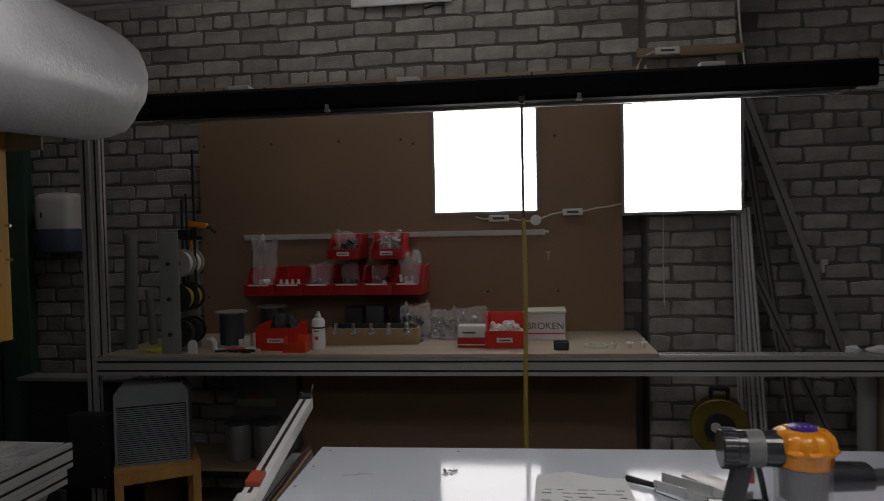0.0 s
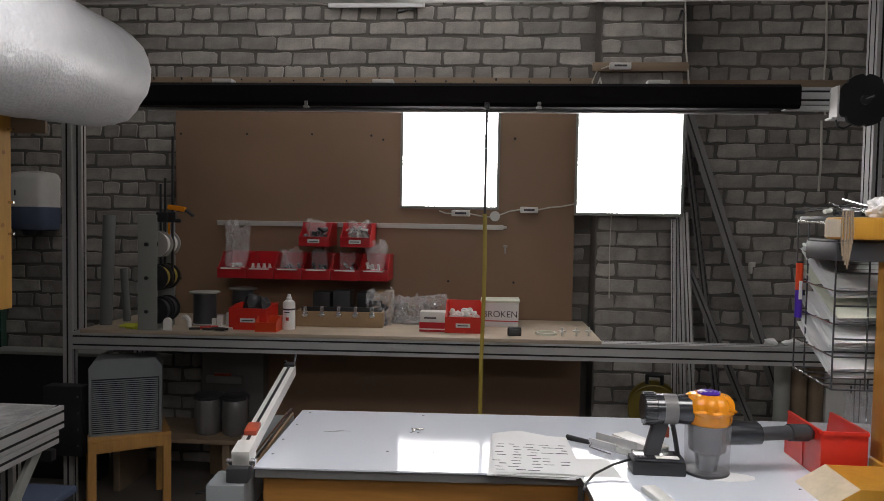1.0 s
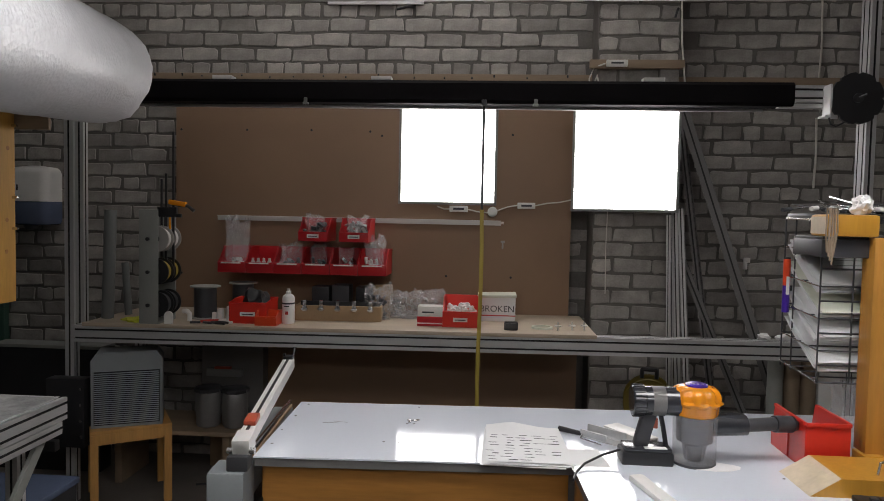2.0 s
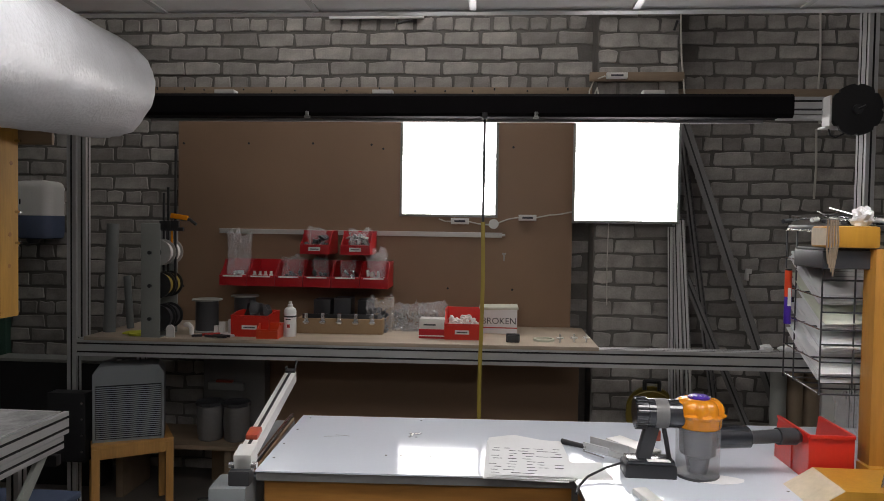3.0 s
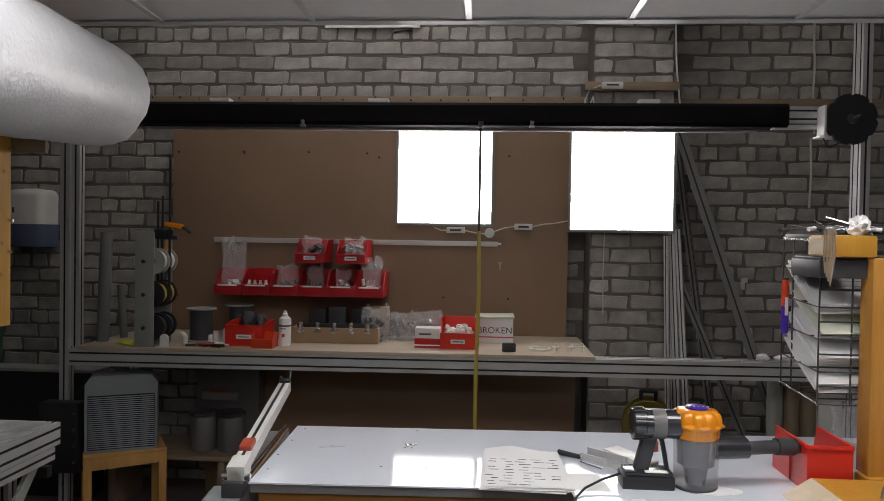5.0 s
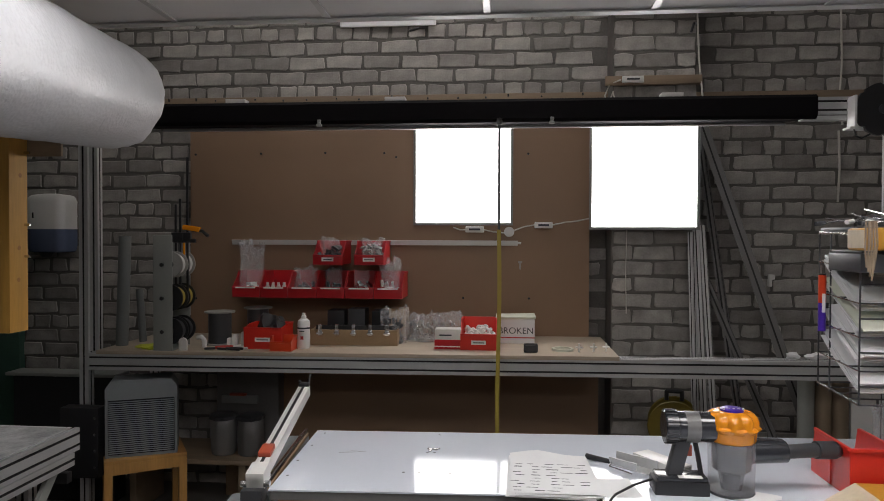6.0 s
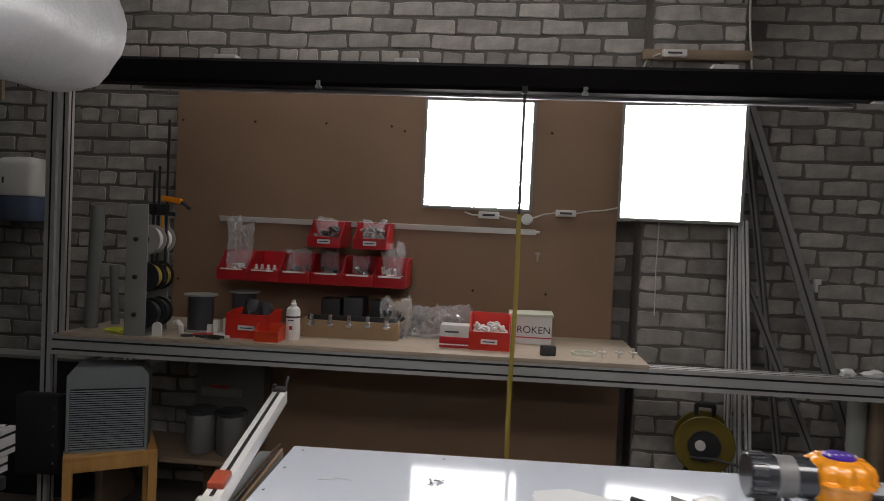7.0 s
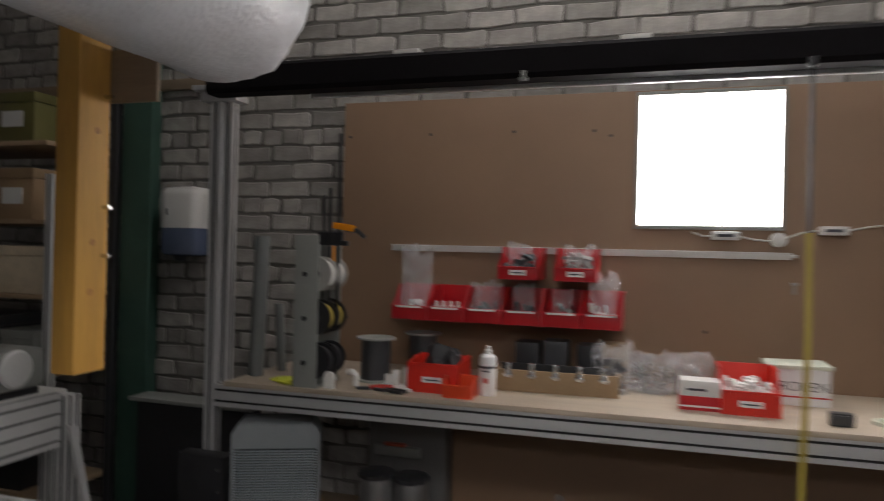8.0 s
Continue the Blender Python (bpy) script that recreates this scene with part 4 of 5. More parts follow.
# cables on the wall
def wall_cable(pts, rad, label, material=CABLE):
    solo("wall_cable", path_tube(B(), [Vector(p) for p in pts], rad), material, label, "cable", "wall cables")


wall_cable([(2.60, 4.41, 3.6), (2.60, 4.405, 2.95), (2.61, 4.405, 2.62), (2.60, 4.405, 2.44), (2.61, 4.39, 2.25)], 0.006, "white cable clipped up the brick wall")
wall_cable([(2.60, 4.41, 2.22), (2.605, 4.405, 2.0), (2.60, 4.41, 1.8)], 0.007, "short white cable on the brick wall")
wall_cable([(1.735, 4.40, 3.6), (1.722, 4.18, 2.9), (1.732, 4.17, 2.6), (1.755, 4.16, 2.35)], 0.005, "grey cable hanging down the brick pier")
wall_cable([(1.345, 4.188, 1.63), (1.34, 4.187, 1.4), (1.345, 4.188, 1.15)], 0.003, "thin pale cord down the brick pier")
wall_cable([(1.30, 4.15, 2.48), (1.24, 4.17, 2.46), (1.215, 4.18, 2.40), (1.22, 4.2, 2.3), (1.26, 4.18, 2.42), (1.28, 4.17, 2.30)], 0.004, "tangled white lead beside the pier batten")
d = thing("panel_driver", (1.365, 4.145, 2.480), "small white driver box on the pier batten", "driver box", "panel drivers")
part("case", box(B(), -0.06, 0.06, -0.012, 0.014, -0.018, 0.018, 0.004), OFFWHITE, d)
part("marking", box(B(), -0.035, 0.035, -0.0145, -0.012, -0.005, 0.005), GREYD, d)
solo("wall_hook", box(box(B(), 2.21, 2.245, 4.395, 4.42, 1.34, 1.37, 0.004), 2.205, 2.222, 4.375, 4.41, 1.30, 1.345, 0.004), OFFWHITE, "small white hook on the brick wall", "hook")
solo("lamp_hook", path_tube(B(), [Vector((0.16, 4.41, 2.88)), Vector((0.12, 4.36, 2.865)), Vector((0.06, 4.36, 2.85))], 0.008), BLACKP, "small black hook on the brick wall", "hook", "wall hooks")
solo("lamp_hook", path_tube(B(), [Vector((1.72, 4.19, 2.80)), Vector((1.69, 4.12, 2.78)), Vector((1.675, 4.12, 2.73))], 0.007), BLACKP, "small black hook on the brick pier", "hook", "wall hooks")

# ---- things behind the bar towards the east ----
for k in range(3):
    x = 2.20 + k * 0.085
    solo("card_tube", lathe(B(), [(0.04, 0), (0.04, 0.86), (0.034, 0.86), (0.034, 0.8)], 24, pose(x, 3.86, 0)), (GREY, TUBECARD, TUBECARD)[k], "cardboard tube standing upright behind the frame" if k else "pale cardboard tube standing upright", "cardboard tube", "cardboard tubes")
c = thing("white_cabinet", (2.62, 4.0, 0), "plain white cabinet with a dark slot", "cabinet")
part("body", box(B(), -0.2, 0.3, -0.15, 0.2, 0, 0.87, 0.006), OFFWHITE, c)
part("slot", box(B(), -0.08, 0.0, -0.154, -0.149, 0.72, 0.76, 0.002), GREYD, c)
for k, (x, y, sx) in enumerate(((2.05, 3.66, 0.06), (2.16, 3.66, 0.09), (2.25, 3.67, 0.07))):
    solo("crumpled_tissue", crumple(B(), (sx, 0.06, 0.035), 31 + k, 2, 0.5, (x, y, 0.993)), PAPER, "small crumpled white scrap on the aluminium bar", "scrap", "scraps")

# ---- west side ----
d = thing("towel_dispenser", (-2.262, 4.418, 1.478), "white towel dispenser with blue lower window on the wall", "towel dispenser")


def rounded_shell(bm, w, dep, prof):
    """Upright shell with a rounded front; prof: (inset, height) pairs."""
    rings = []
    for ins, z in prof:
        a, d_, r = w / 2 - ins, dep - ins, max(0.01, 0.055 - ins * 0.5)
        plan = [(-a, 0.0)] + [(-a + r - r * math.cos(q), -d_ + r - r * math.sin(q)) for q in np.linspace(0, math.pi / 2, 7)]
        plan += [(a - r + r * math.sin(q), -d_ + r - r * math.cos(q)) for q in np.linspace(0, math.pi / 2, 7)] + [(a, 0.0)]
        rings.append([bm.verts.new((x, y, z)) for x, y in plan])
    for lo, hi in zip(rings, rings[1:]):
        for k in range(len(lo)):
            m = (k + 1) % len(lo)
            bm.faces.new((lo[k], lo[m], hi[m], hi[k]))
    bm.faces.new(rings[0][::-1])
    bm.faces.new(rings[-1])
    return bm


cover = part("cover", rounded_shell(B(), 0.262, 0.16, [(0.0, 0.151), (0.0, 0.33), (0.006, 0.352), (0.02, 0.366), (0.05, 0.374)]), OFFWHITE, d)
part("window", rounded_shell(B(), 0.258, 0.158, [(0.03, 0.0), (0.008, 0.008), (0.0, 0.03), (0.0, 0.15)]), BLUE, d, "blue translucent window")
part("keyhole", box(B(), -0.068, -0.058, -0.1625, -0.158, 0.22, 0.255), BLACKP, cover)
part("top_label", box(B(), -0.02, 0.06, -0.12, -0.06, 0.374, 0.378, 0.001), OFFWHITE, cover)
part("outlet", lathe(B(), [(0.02, -0.03), (0.03, -0.028), (0.045, 0.0), (0.03, 0.002)], 18, pose(-0.03, -0.08, 0)), GREYD, d)

g = solo("green_column", box(box(B(), -2.53, -2.345, 4.15, 4.165, 0, HIGH, 0.003), -2.52, -2.505, 4.165, 4.42, 0, HIGH), GREEN, "green painted steel column against the wall", "column", kind="structure")
c = thing("covered_cabinet", (-2.1, 4.15, 0), "dark low cabinet with a pale greenish top", "cabinet")
part("body", box(B(), -0.19, 0.45, -0.12, -0.005, 0, 0.748, 0.006), BLACKP, c)
part("top", box(B(), -0.22, 0.48, -0.15, -0.003, 0.75, 0.77, 0.004), GREY, c, "pale greenish worktop")

u = thing("storage_shelf", (-3.02, 3.95, 0), "dark open shelving filled with boxes", "shelving")
for x in (-0.45, 0.45):
    for y in (-0.2, 0.2):
        pale = x > 0 and y < 0
        part("upright", extrusion(B(), 0.04, 0.04, 1.86 if pale else 2.4, pose(x, y, 0), 1, 1), BAR if pale else GREYD, u, "pale metal upright" if pale else "")
for z in (0.3, 0.88, 1.26, 1.62, 2.0):
    part("shelf", box(B(), -0.43, 0.43, -0.22, 0.22, z, z + 0.022, 0.002), CARD, u)
for k, (x, z, w_, h_, m, what) in enumerate(((-0.22, 2.023, 0.3, 0.2, KRAFT, "brown carton"), (0.16, 2.023, 0.34, 0.24, OLIVE, "olive green crate"), (-0.2, 1.643, 0.3, 0.25, GREYD, "dark plastic box"), (0.17, 1.643, 0.32, 0.25, KRAFT, "brown carton"), (0.03, 1.283, 0.78, 0.23, PINE_END, "long pale carton"), (-0.1, 0.903, 0.4, 0.26, GREYD, "dark plastic box"), (0.25, 0.903, 0.2, 0.2, GREY, "grey box"), (0.0, 0.323, 0.6, 0.35, BLACKP, "black tub"))):
    b = thing("shelf_box", (-3.02 + x, 3.93, z), what + " with a lid on the open shelving", "box", "shelf boxes")
    part("body", box(B(), -w_ / 2, w_ / 2, -0.18, 0.15, 0, h_ * 0.8, 0.004), m, b)
    part("lid", box(B(), -w_ / 2 - 0.004, w_ / 2 + 0.004, -0.184, 0.154, h_ * 0.8 + 0.001, h_, 0.003), m, b)
    if m in (OLIVE, KRAFT):
        part("label_strip", box(B(), -w_ * 0.1, w_ * 0.3, -0.1825, -0.18, h_ * 0.3, h_ * 0.62), LABEL, b, "pale paper label")

p = thing("hanging_post", (-1.049, 2.40, 1.25), "orange varnished timber hung from the ceiling with screws", "timber post")
part("timber", box(B(), -0.031, 0.031, -0.045, 0.045, 0, CEIL - 1.25 - 0.006, 0.004), RAWYELLOW, p)
for z, x in ((0.26, 0.02), (0.37, 0.03), (0.62, 0.035)):
    part("screw", cyl(B(), (0.031, 0.03, z), (0.05, 0.03, z), 0.005, seg=8), STEEL, p)
    part("knot", cyl(B(), (0.0305, -0.01 + z * 0.03, z - 0.08), (0.0315, -0.01 + z * 0.03, z - 0.08), 0.008, seg=12), APRON, p, "dark knot in the wood")
part("arm", box(B(), -0.031, 0.155, 0.046, 0.058, 0.61, 0.73, 0.002), LATH, p, "raw plywood cross piece")

# machine bed
m_ = thing("machine_bed", (-0.88, 2.52, -0.0), "aluminium framed machine table with a worn white top", "machine table")
part("top", box(B(), -1.6, -0.02, -1.9, -0.02, 0.878, 0.892, 0.002), mat("worn_white_bed", (0.55, 0.55, 0.55), 0.5, var=0.1, scale=14, stain=(0.16, 0.16, 0.16), bump=0.2), m_, "worn speckled white surface")
part("side_profile", extrusion(B(), 0.08, 0.045, 1.95, pose(-0.0225, 0.0, 0.85) @ pose(0, 0, 0, 90, 0, 0) @ pose(0, 0, 0, 0, 0, 90), 2, 1), ALU, m_)
part("end_profile", extrusion(B(), 0.08, 0.045, 1.6, pose(-1.65, -0.0225, 0.85) @ pose(0, 0, 0, 0, 90, 0), 2, 1), ALU, m_)
part("lower_profile", extrusion(B(), 0.045, 0.045, 1.9, pose(-0.0225, -0.03, 0.785) @ pose(0, 0, 0, 90, 0, 0), 1, 1), ALU, m_)
part("leg", extrusion(B(), 0.045, 0.045, 0.76, pose(-0.16, -0.06, 0), 1, 1), ALU, m_)
part("leg", extrusion(B(), 0.045, 0.045, 0.81, pose(-1.5, -0.06, 0), 1, 1), ALU, m_)
part("leg", extrusion(B(), 0.045, 0.045, 0.76, pose(-0.0225, -1.8, 0), 1, 1), ALU, m_)
part("brace", box(B(), -0.008, 0.008, -0.02, 0.02, 0, 0.55, 0.001, pose(-0.03, -0.1, 0.77) @ pose(0, 0, 0, 140, 0, 0)), GREY, m_)
part("hinge_arm", box(B(), -0.62, -0.05, 0.0, 0.03, 0.68, 0.72, 0.003), BLACKP, m_)
c = thing("floor_crate", (-1.45, 2.9, 0), "dark blue plastic crate on the floor under the machine", "crate")
part("tub", box(B(), -0.25, 0.25, -0.18, 0.18, 0, 0.33, 0.01), GREYD, c)
part("rim", box(B(), -0.26, 0.26, -0.19, 0.19, 0.33, 0.36, 0.006), BLUE, c)

b = thing("steel_bench", (-2.72, 3.15, 0), "pale aluminium framed bench beside the shelving", "bench")
part("top", box(B(), -0.45, 0.42, -0.45, 0.45, 0.868, 0.886, 0.003), OFFWHITE, b)
part("side_profile", extrusion(B(), 0.235, 0.045, 0.83, pose(0.4375, 0.38, 0.766) @ pose(0, 0, 0, 90, 0, 0) @ pose(0, 0, 0, 0, 0, 90), 4, 1), BAR, b, "deep slotted side rail")
part("rear_profile", extrusion(B(), 0.09, 0.045, 0.8, pose(-0.4, 0.42, 0.82) @ pose(0, 0, 0, 0, 90, 0), 2, 1), BAR, b)
for x in (-0.42, 0.44):
    for y in (-0.42, 0.43):
        part("leg", extrusion(B(), 0.08, 0.08, 0.866 if y > 0 else 0.64, pose(x, y, 0), 2, 2), BAR, b)
part("brace", box(B(), -0.012, 0.012, -0.016, 0.016, 0, 0.62, 0.001, pose(0.49, 0.41, 0.74) @ pose(0, 0, 0, 0, 165, 0)), BAR, b)
g = thing("bench_machine", (-2.47, 3.36, 0.887), "grey cast machine with a dark round opening on the bench", "machine")
part("body", box(B(), -0.16, 0.16, -0.14, 0.14, 0.03, 0.2, 0.03), GREY, g)
part("foot", box(B(), -0.14, 0.14, -0.12, 0.12, 0, 0.03, 0.006), BLACKP, g)
part("ring", lathe(B(), [(0.05, 0), (0.075, 0), (0.08, 0.012), (0.07, 0.02), (0.05, 0.02)], 32, pose(0.16, -0.02, 0.125, 0, 90, 0)), BAR, g, "pale rim")
part("opening", cyl(B(), (0.158, -0.02, 0.125), (0.17, -0.02, 0.125), 0.055, seg=28), BLACKP, g, "dark round opening")

# bubble wrap roll
AX = Vector((0.215, -0.97, -0.09)).normalized()
tip = Vector((-0.685, 2.43, 2.055))
roll = thing("bubble_wrap_roll", tuple(tip), "big white roll of bubble wrap held up beside the timber", "bubble wrap roll")
q = AX.to_track_quat("Z", "Y").to_matrix().to_4x4()
bm = B()
RR = 0.175
prof = [(0.02, 0.006), (0.05, 0.0), (0.085, 0.003), (0.112, 0.009), (0.134, 0.018), (0.152, 0.032), (0.165, 0.044)] + [(RR, 0.045 + 0.012 * k) for k in range(1, 25)] + [(RR, 0.333 + 0.04 * k) for k in range(1, 30)]


def wrinkle(a, z):
    v = Vector((math.cos(a) * 1.5, math.sin(a) * 1.5, z * 5))
    k = 0.035 if z < 0.16 else 0.018
    fold = abs(noise.noise(Vector((math.cos(a) * 3.5, math.sin(a) * 3.5, z * 14 + 3.3))))
    crease = 0.014 * max(0.0, 0.1 - fold) / 0.1 * max(0.0, 1 - z / 0.3)
    return k * noise.noise(v * 1.4) + 0.4 * k * noise.noise(v * 4.2) + crease


lathe(bm, prof, 96, q, wrinkle)
part("wrap", bm, WRAP, roll)
part("core", cyl(B(), AX * 1.4, AX * 1.6, 0.04, seg=20), CARD, roll, "cardboard core")
for far in (1.15, 1.38):
    mid = AX * far
    bm = B()
    for side in (-1, 1):
        box(bm, mid.x + side * 0.19 - 0.002, mid.x + side * 0.19 + 0.002, mid.y - 0.02, mid.y + 0.02, mid.z - 0.1, CEIL - tip.z, 0.0005)
    path_tube(bm, [Vector((mid.x + 0.19 * math.cos(q), mid.y, mid.z - 0.1 + 0.09 * math.sin(q))) for q in np.linspace(math.pi, 2 * math.pi, 9)], 0.004, 6)
    part("strap", bm, BLACKP, roll, "black strap to the ceiling")

# ---- white work table ----
TX, TY, TZ = 0.088, 1.765, 0.976
table = thing("work_table", (TX, TY, 0), "white laminate work table with an amber wooden apron", "table", rz=2.6)
pts = [(0, 0), (0.79, 0), (0.79, -0.75), (2.6, -0.75), (2.6, 0.52), (0, 0.52)]
top = part("tabletop", prism(B(), pts, TZ - 0.004, TZ), LAMINATE, table, "glossy white laminate surface")
top.matrix_basis = pose(0, 0.2, TZ) @ pose(0, 0, 0, -0.5, 0, 0) @ pose(0, -0.2, -TZ)
pts2 = [(0.003, 0.003), (0.793, 0.003), (0.793, -0.747), (2.597, -0.747), (2.597, 0.517), (0.003, 0.517)]
part("core_board", prism(B(), pts2, TZ - 0.024, TZ - 0.0045), EDGE, table, "dark chipboard edge")
part("apron", box(B(), 0.02, 0.785, 0.02, 0.045, TZ - 0.12, TZ - 0.025, 0.002), APRON, table)
part("apron", box(B(), 0.80, 0.825, -0.74, 0.02, TZ - 0.12, TZ - 0.025, 0.002), APRON, table)
part("apron", box(B(), 0.02, 2.58, 0.475, 0.50, TZ - 0.12, TZ - 0.025, 0.002), APRON, table)
part("apron", box(B(), 0.01, 0.035, 0.046, 0.474, TZ - 0.12, TZ - 0.025, 0.002), APRON, table)
part("side_panel", box(B(), 0.20, 0.70, 0.10, 0.46, 0.0, TZ - 0.125, 0.003), GREYD, table)
for x, y in ((0.07, 0.08), (0.07, 0.43), (2.5, 0.43), (2.5, -0.68), (0.86, -0.68)):
    part("leg", box(B(), x - 0.035, x + 0.035, y - 0.035, y + 0.035, 0, TZ - 0.12, 0.003), APRON, table)
for x, y in ((0.03, 0.49), (0.02, 0.36), (0.015, 0.22), (0.02, 0.10), (0.385, 0.49), (0.36, 0.31), (0.38, 0.31), (0.31, 0.14), (0.35, 0.14), (0.43, 0.14), (1.28, -0.05), (1.33, -0.05)):
    part("screw", cyl(B(), (x, y, TZ), (x, y, TZ + 0.0006), 0.0035, seg=10), GREYD, top)
for k, (x, y, a) in enumerate(((0.135, 0.30, 8), (0.165, 0.31, -12))):
    part("scratch", box(B(), -0.022, 0.022, -0.0006, 0.0006, 0, 0.0005, 0, pose(x, y, TZ + 0.0001, 0, 0, a)), GREY, top)
bm = B()
for k in range(6):
    rnd = random.Random(k)
    x, y = 0.375 + rnd.uniform(-0.015, 0.015), 0.325 + rnd.uniform(-0.012, 0.012)
    box(bm, -0.006, 0.006, -0.003, 0.003, 0, 0.004, 0.001, pose(x, y, TZ + 0.0003, 0, 0, rnd.uniform(0, 180)))
bmesh.ops.transform(bm, matrix=pose(TX, TY, 0, 0, 0, 2.6), verts=bm.verts)
solo("small_crumbs", bm, STEEL, "few tiny metal scraps on the white table", "scraps", kind="stuff")

# impulse sealer
se = thing("impulse_sealer", (0.070, 1.705, 0), "pale grey hand impulse sealer with its arm raised", "impulse sealer", rz=4.5)
part("base", box(B(), -0.075, 0.016, 0.0, 0.10, 0.80, 0.955, 0.008), HEATG, se, "pale grey front housing")
part("lower_jaw", box(B(), -0.05, 0.012, 0.10, 0.585, 0.86, 0.955, 0.006), HEATG, se)
part("heating_strip", box(B(), -0.012, 0.012, 0.11, 0.575, 0.955, 0.966, 0.002), KRAFT, se, "brown heating strip")
part("pad", box(B(), 0.0, 0.010, 0.10, 0.575, 0.967, 0.980, 0.003), STEEL, se)
tilt = math.degrees(math.atan2(0.086, 0.5))
bm = B()
box(bm, -0.018, 0.018, 0.0, 0.555, 0, 0.034, 0.004)
box(bm, -0.022, 0.022, 0.0, 0.06, -0.004, 0.038, 0.004)
bmesh.ops.transform(bm, matrix=pose(0, 0.03, 0.99, tilt, 0, 0), verts=bm.verts)
arm = part("arm", bm, OFFWHITE, se, "white raised pressing arm")
part("slot", box(B(), -0.004, 0.004, 0.06, 0.545, 0.0342, 0.0355, 0, pose(0, 0.03, 0.99, tilt, 0, 0)), BLACKP, arm)
part("knob", box(B(), -0.016, 0.016, 0.085, 0.135, 0.034, 0.048, 0.004, pose(0, 0.03, 0.99, tilt, 0, 0)), BRICKRED, arm, "small red button")
bm = box(B(), -0.016, 0.016, 0.54, 0.563, 0.03, 0.042, 0.003, pose(0, 0.03, 0.99, tilt, 0, 0))
box(bm, -0.017, -0.009, 0.545, 0.556, 0.043, 0.05, 0.002, pose(0, 0.03, 0.99, tilt, 0, 0))
cyl(bm, (0.012, 0.58, 1.125), (0.014, 0.59, 1.148), 0.004, seg=8)
part("latch", bm, BLACKP, arm)
part("hinge", box(B(), -0.03, 0.022, 0.01, 0.06, 0.955, 0.992, 0.005), GREYD, se)
for a in (-1, 1):
    part("pin", cyl(B(), (a * 0.02, 0.035, 1.0), (a * 0.034, 0.035, 1.0), 0.008, seg=12), STEEL, se)
part("stand", box(B(), -0.06, 0.0, 0.05, 0.5, 0.0, 0.80, 0.004), GREYD, se)
part("cord", path_tube(B(), [Vector((-0.06, 0.03, 0.83)), Vector((-0.1, 0.0, 0.82)), Vector((-0.12, -0.02, 0.76)), Vector((-0.11, 0.0, 0.6))], 0.006), BLACKP, se)
c = solo("foam_pad", crumple(B(), (0.2, 0.2, 0.06), 51, 3, 0.25, (0.0, 1.77, 0.745)), OFFWHITE, "round pale pad beneath the sealer", "pad")
solo("pad_shelf", box(B(), -0.12, 0.12, 1.66, 1.90, 0.72, 0.745, 0.003), LATH, "small wooden ledge beneath the sealer", "ledge", kind="structure")

# documents
d = thing("document_stack", (0.765, 1.92, TZ + 0.0008), "stack of printed instruction sheets on the table", "documents", rz=0.5)
for k in range(4):
    part("sheet", box(B(), -0.103, 0.105, -0.145, 0.145, k * 0.002, k * 0.002 + 0.0016, 0, pose(0.004 * k - 0.006, 0.003 * (k % 2), 0, 0, 0, (k - 1.5) * 1.5)), PAPER, d)
bm = B()
n = 8
g = []
for j in range(n + 1):
    row = []
    for i in range(n + 1):
        u, w_ = i / n, j / n
        lift = 0.0105 + 0.014 * max(0, w_ - 0.75) * 4 * max(0, 1 - abs(u - 0.35) * 2.2)
        row.append(bm.verts.new((-0.1 + 0.2 * u, -0.14 + 0.285 * w_, lift)))
    g.append(row)
for j in range(n):
    for i in range(n):
        bm.faces.new((g[j][i], g[j][i + 1], g[j + 1][i + 1], g[j + 1][i]))
part("top_sheet", bm, PAPER, d, "curled printed top sheet")
rnd = random.Random(12)
bm = B()
for r_ in range(10):
    for c_ in range(5):
        x, y = -0.08 + c_ * 0.04 + rnd.uniform(-0.008, 0.008), -0.125 + r_ * 0.021
        if rnd.random() < 0.8:
            box(bm, x - rnd.uniform(0.005, 0.018), x + rnd.uniform(0.004, 0.016), y, y + rnd.choice((0.0015, 0.0025, 0.004)), 0.0108, 0.0113)
part("printing", bm, INK, d, "dark printed marks")["kind"] = "stuff"
d2 = thing("paper_sheet", (0.895, 1.86, TZ + 0.0008), "loose white sheet beside the stack", "paper", rz=6)
part("sheet", box(B(), -0.03, 0.07, -0.10, 0.06, 0, 0.001), PAPER, d2)

# metal parts and pen
a = thing("metal_bracket", (0.985, 2.01, TZ), "bent aluminium bracket lying on the table", "bracket", rz=-40)
part("channel", box(box(B(), -0.06, 0.06, -0.02, 0.02, 0, 0.004, 0.001), -0.06, 0.06, 0.016, 0.02, 0.004, 0.03, 0.001), ALU, a)
part("flange", box(B(), -0.06, 0.02, -0.02, -0.016, 0.004, 0.022, 0.001), ALU, a)
part("wire", path_tube(B(), [Vector((-0.06, 0.0, 0.01)), Vector((-0.04, -0.05, 0.008)), Vector((0.03, -0.06, 0.008))], 0.002), STEEL, a)
a = thing("white_block", (1.06, 2.02, TZ), "white plastic profile piece lying on the table", "plastic profile", rz=-55)
part("body", box(B(), -0.075, 0.075, -0.028, 0.028, 0, 0.026, 0.002), OFFWHITE, a)
part("face", box(B(), 0.075, 0.076, -0.022, 0.022, 0.004, 0.022), GREY, a)
p = thing("black_pen", (0.905, 2.055, TZ), "black cap or marker lying on the table", "marker", rz=-35)
part("barrel", cyl(B(), (-0.04, 0, 0.008), (0.04, 0, 0.008), 0.008, 0.006, seg=14), BLACKP, p)
part("tip", cyl(B(), (0.04, 0, 0.008), (0.055, 0, 0.008), 0.0055, 0.002, seg=12), GREYD, p)
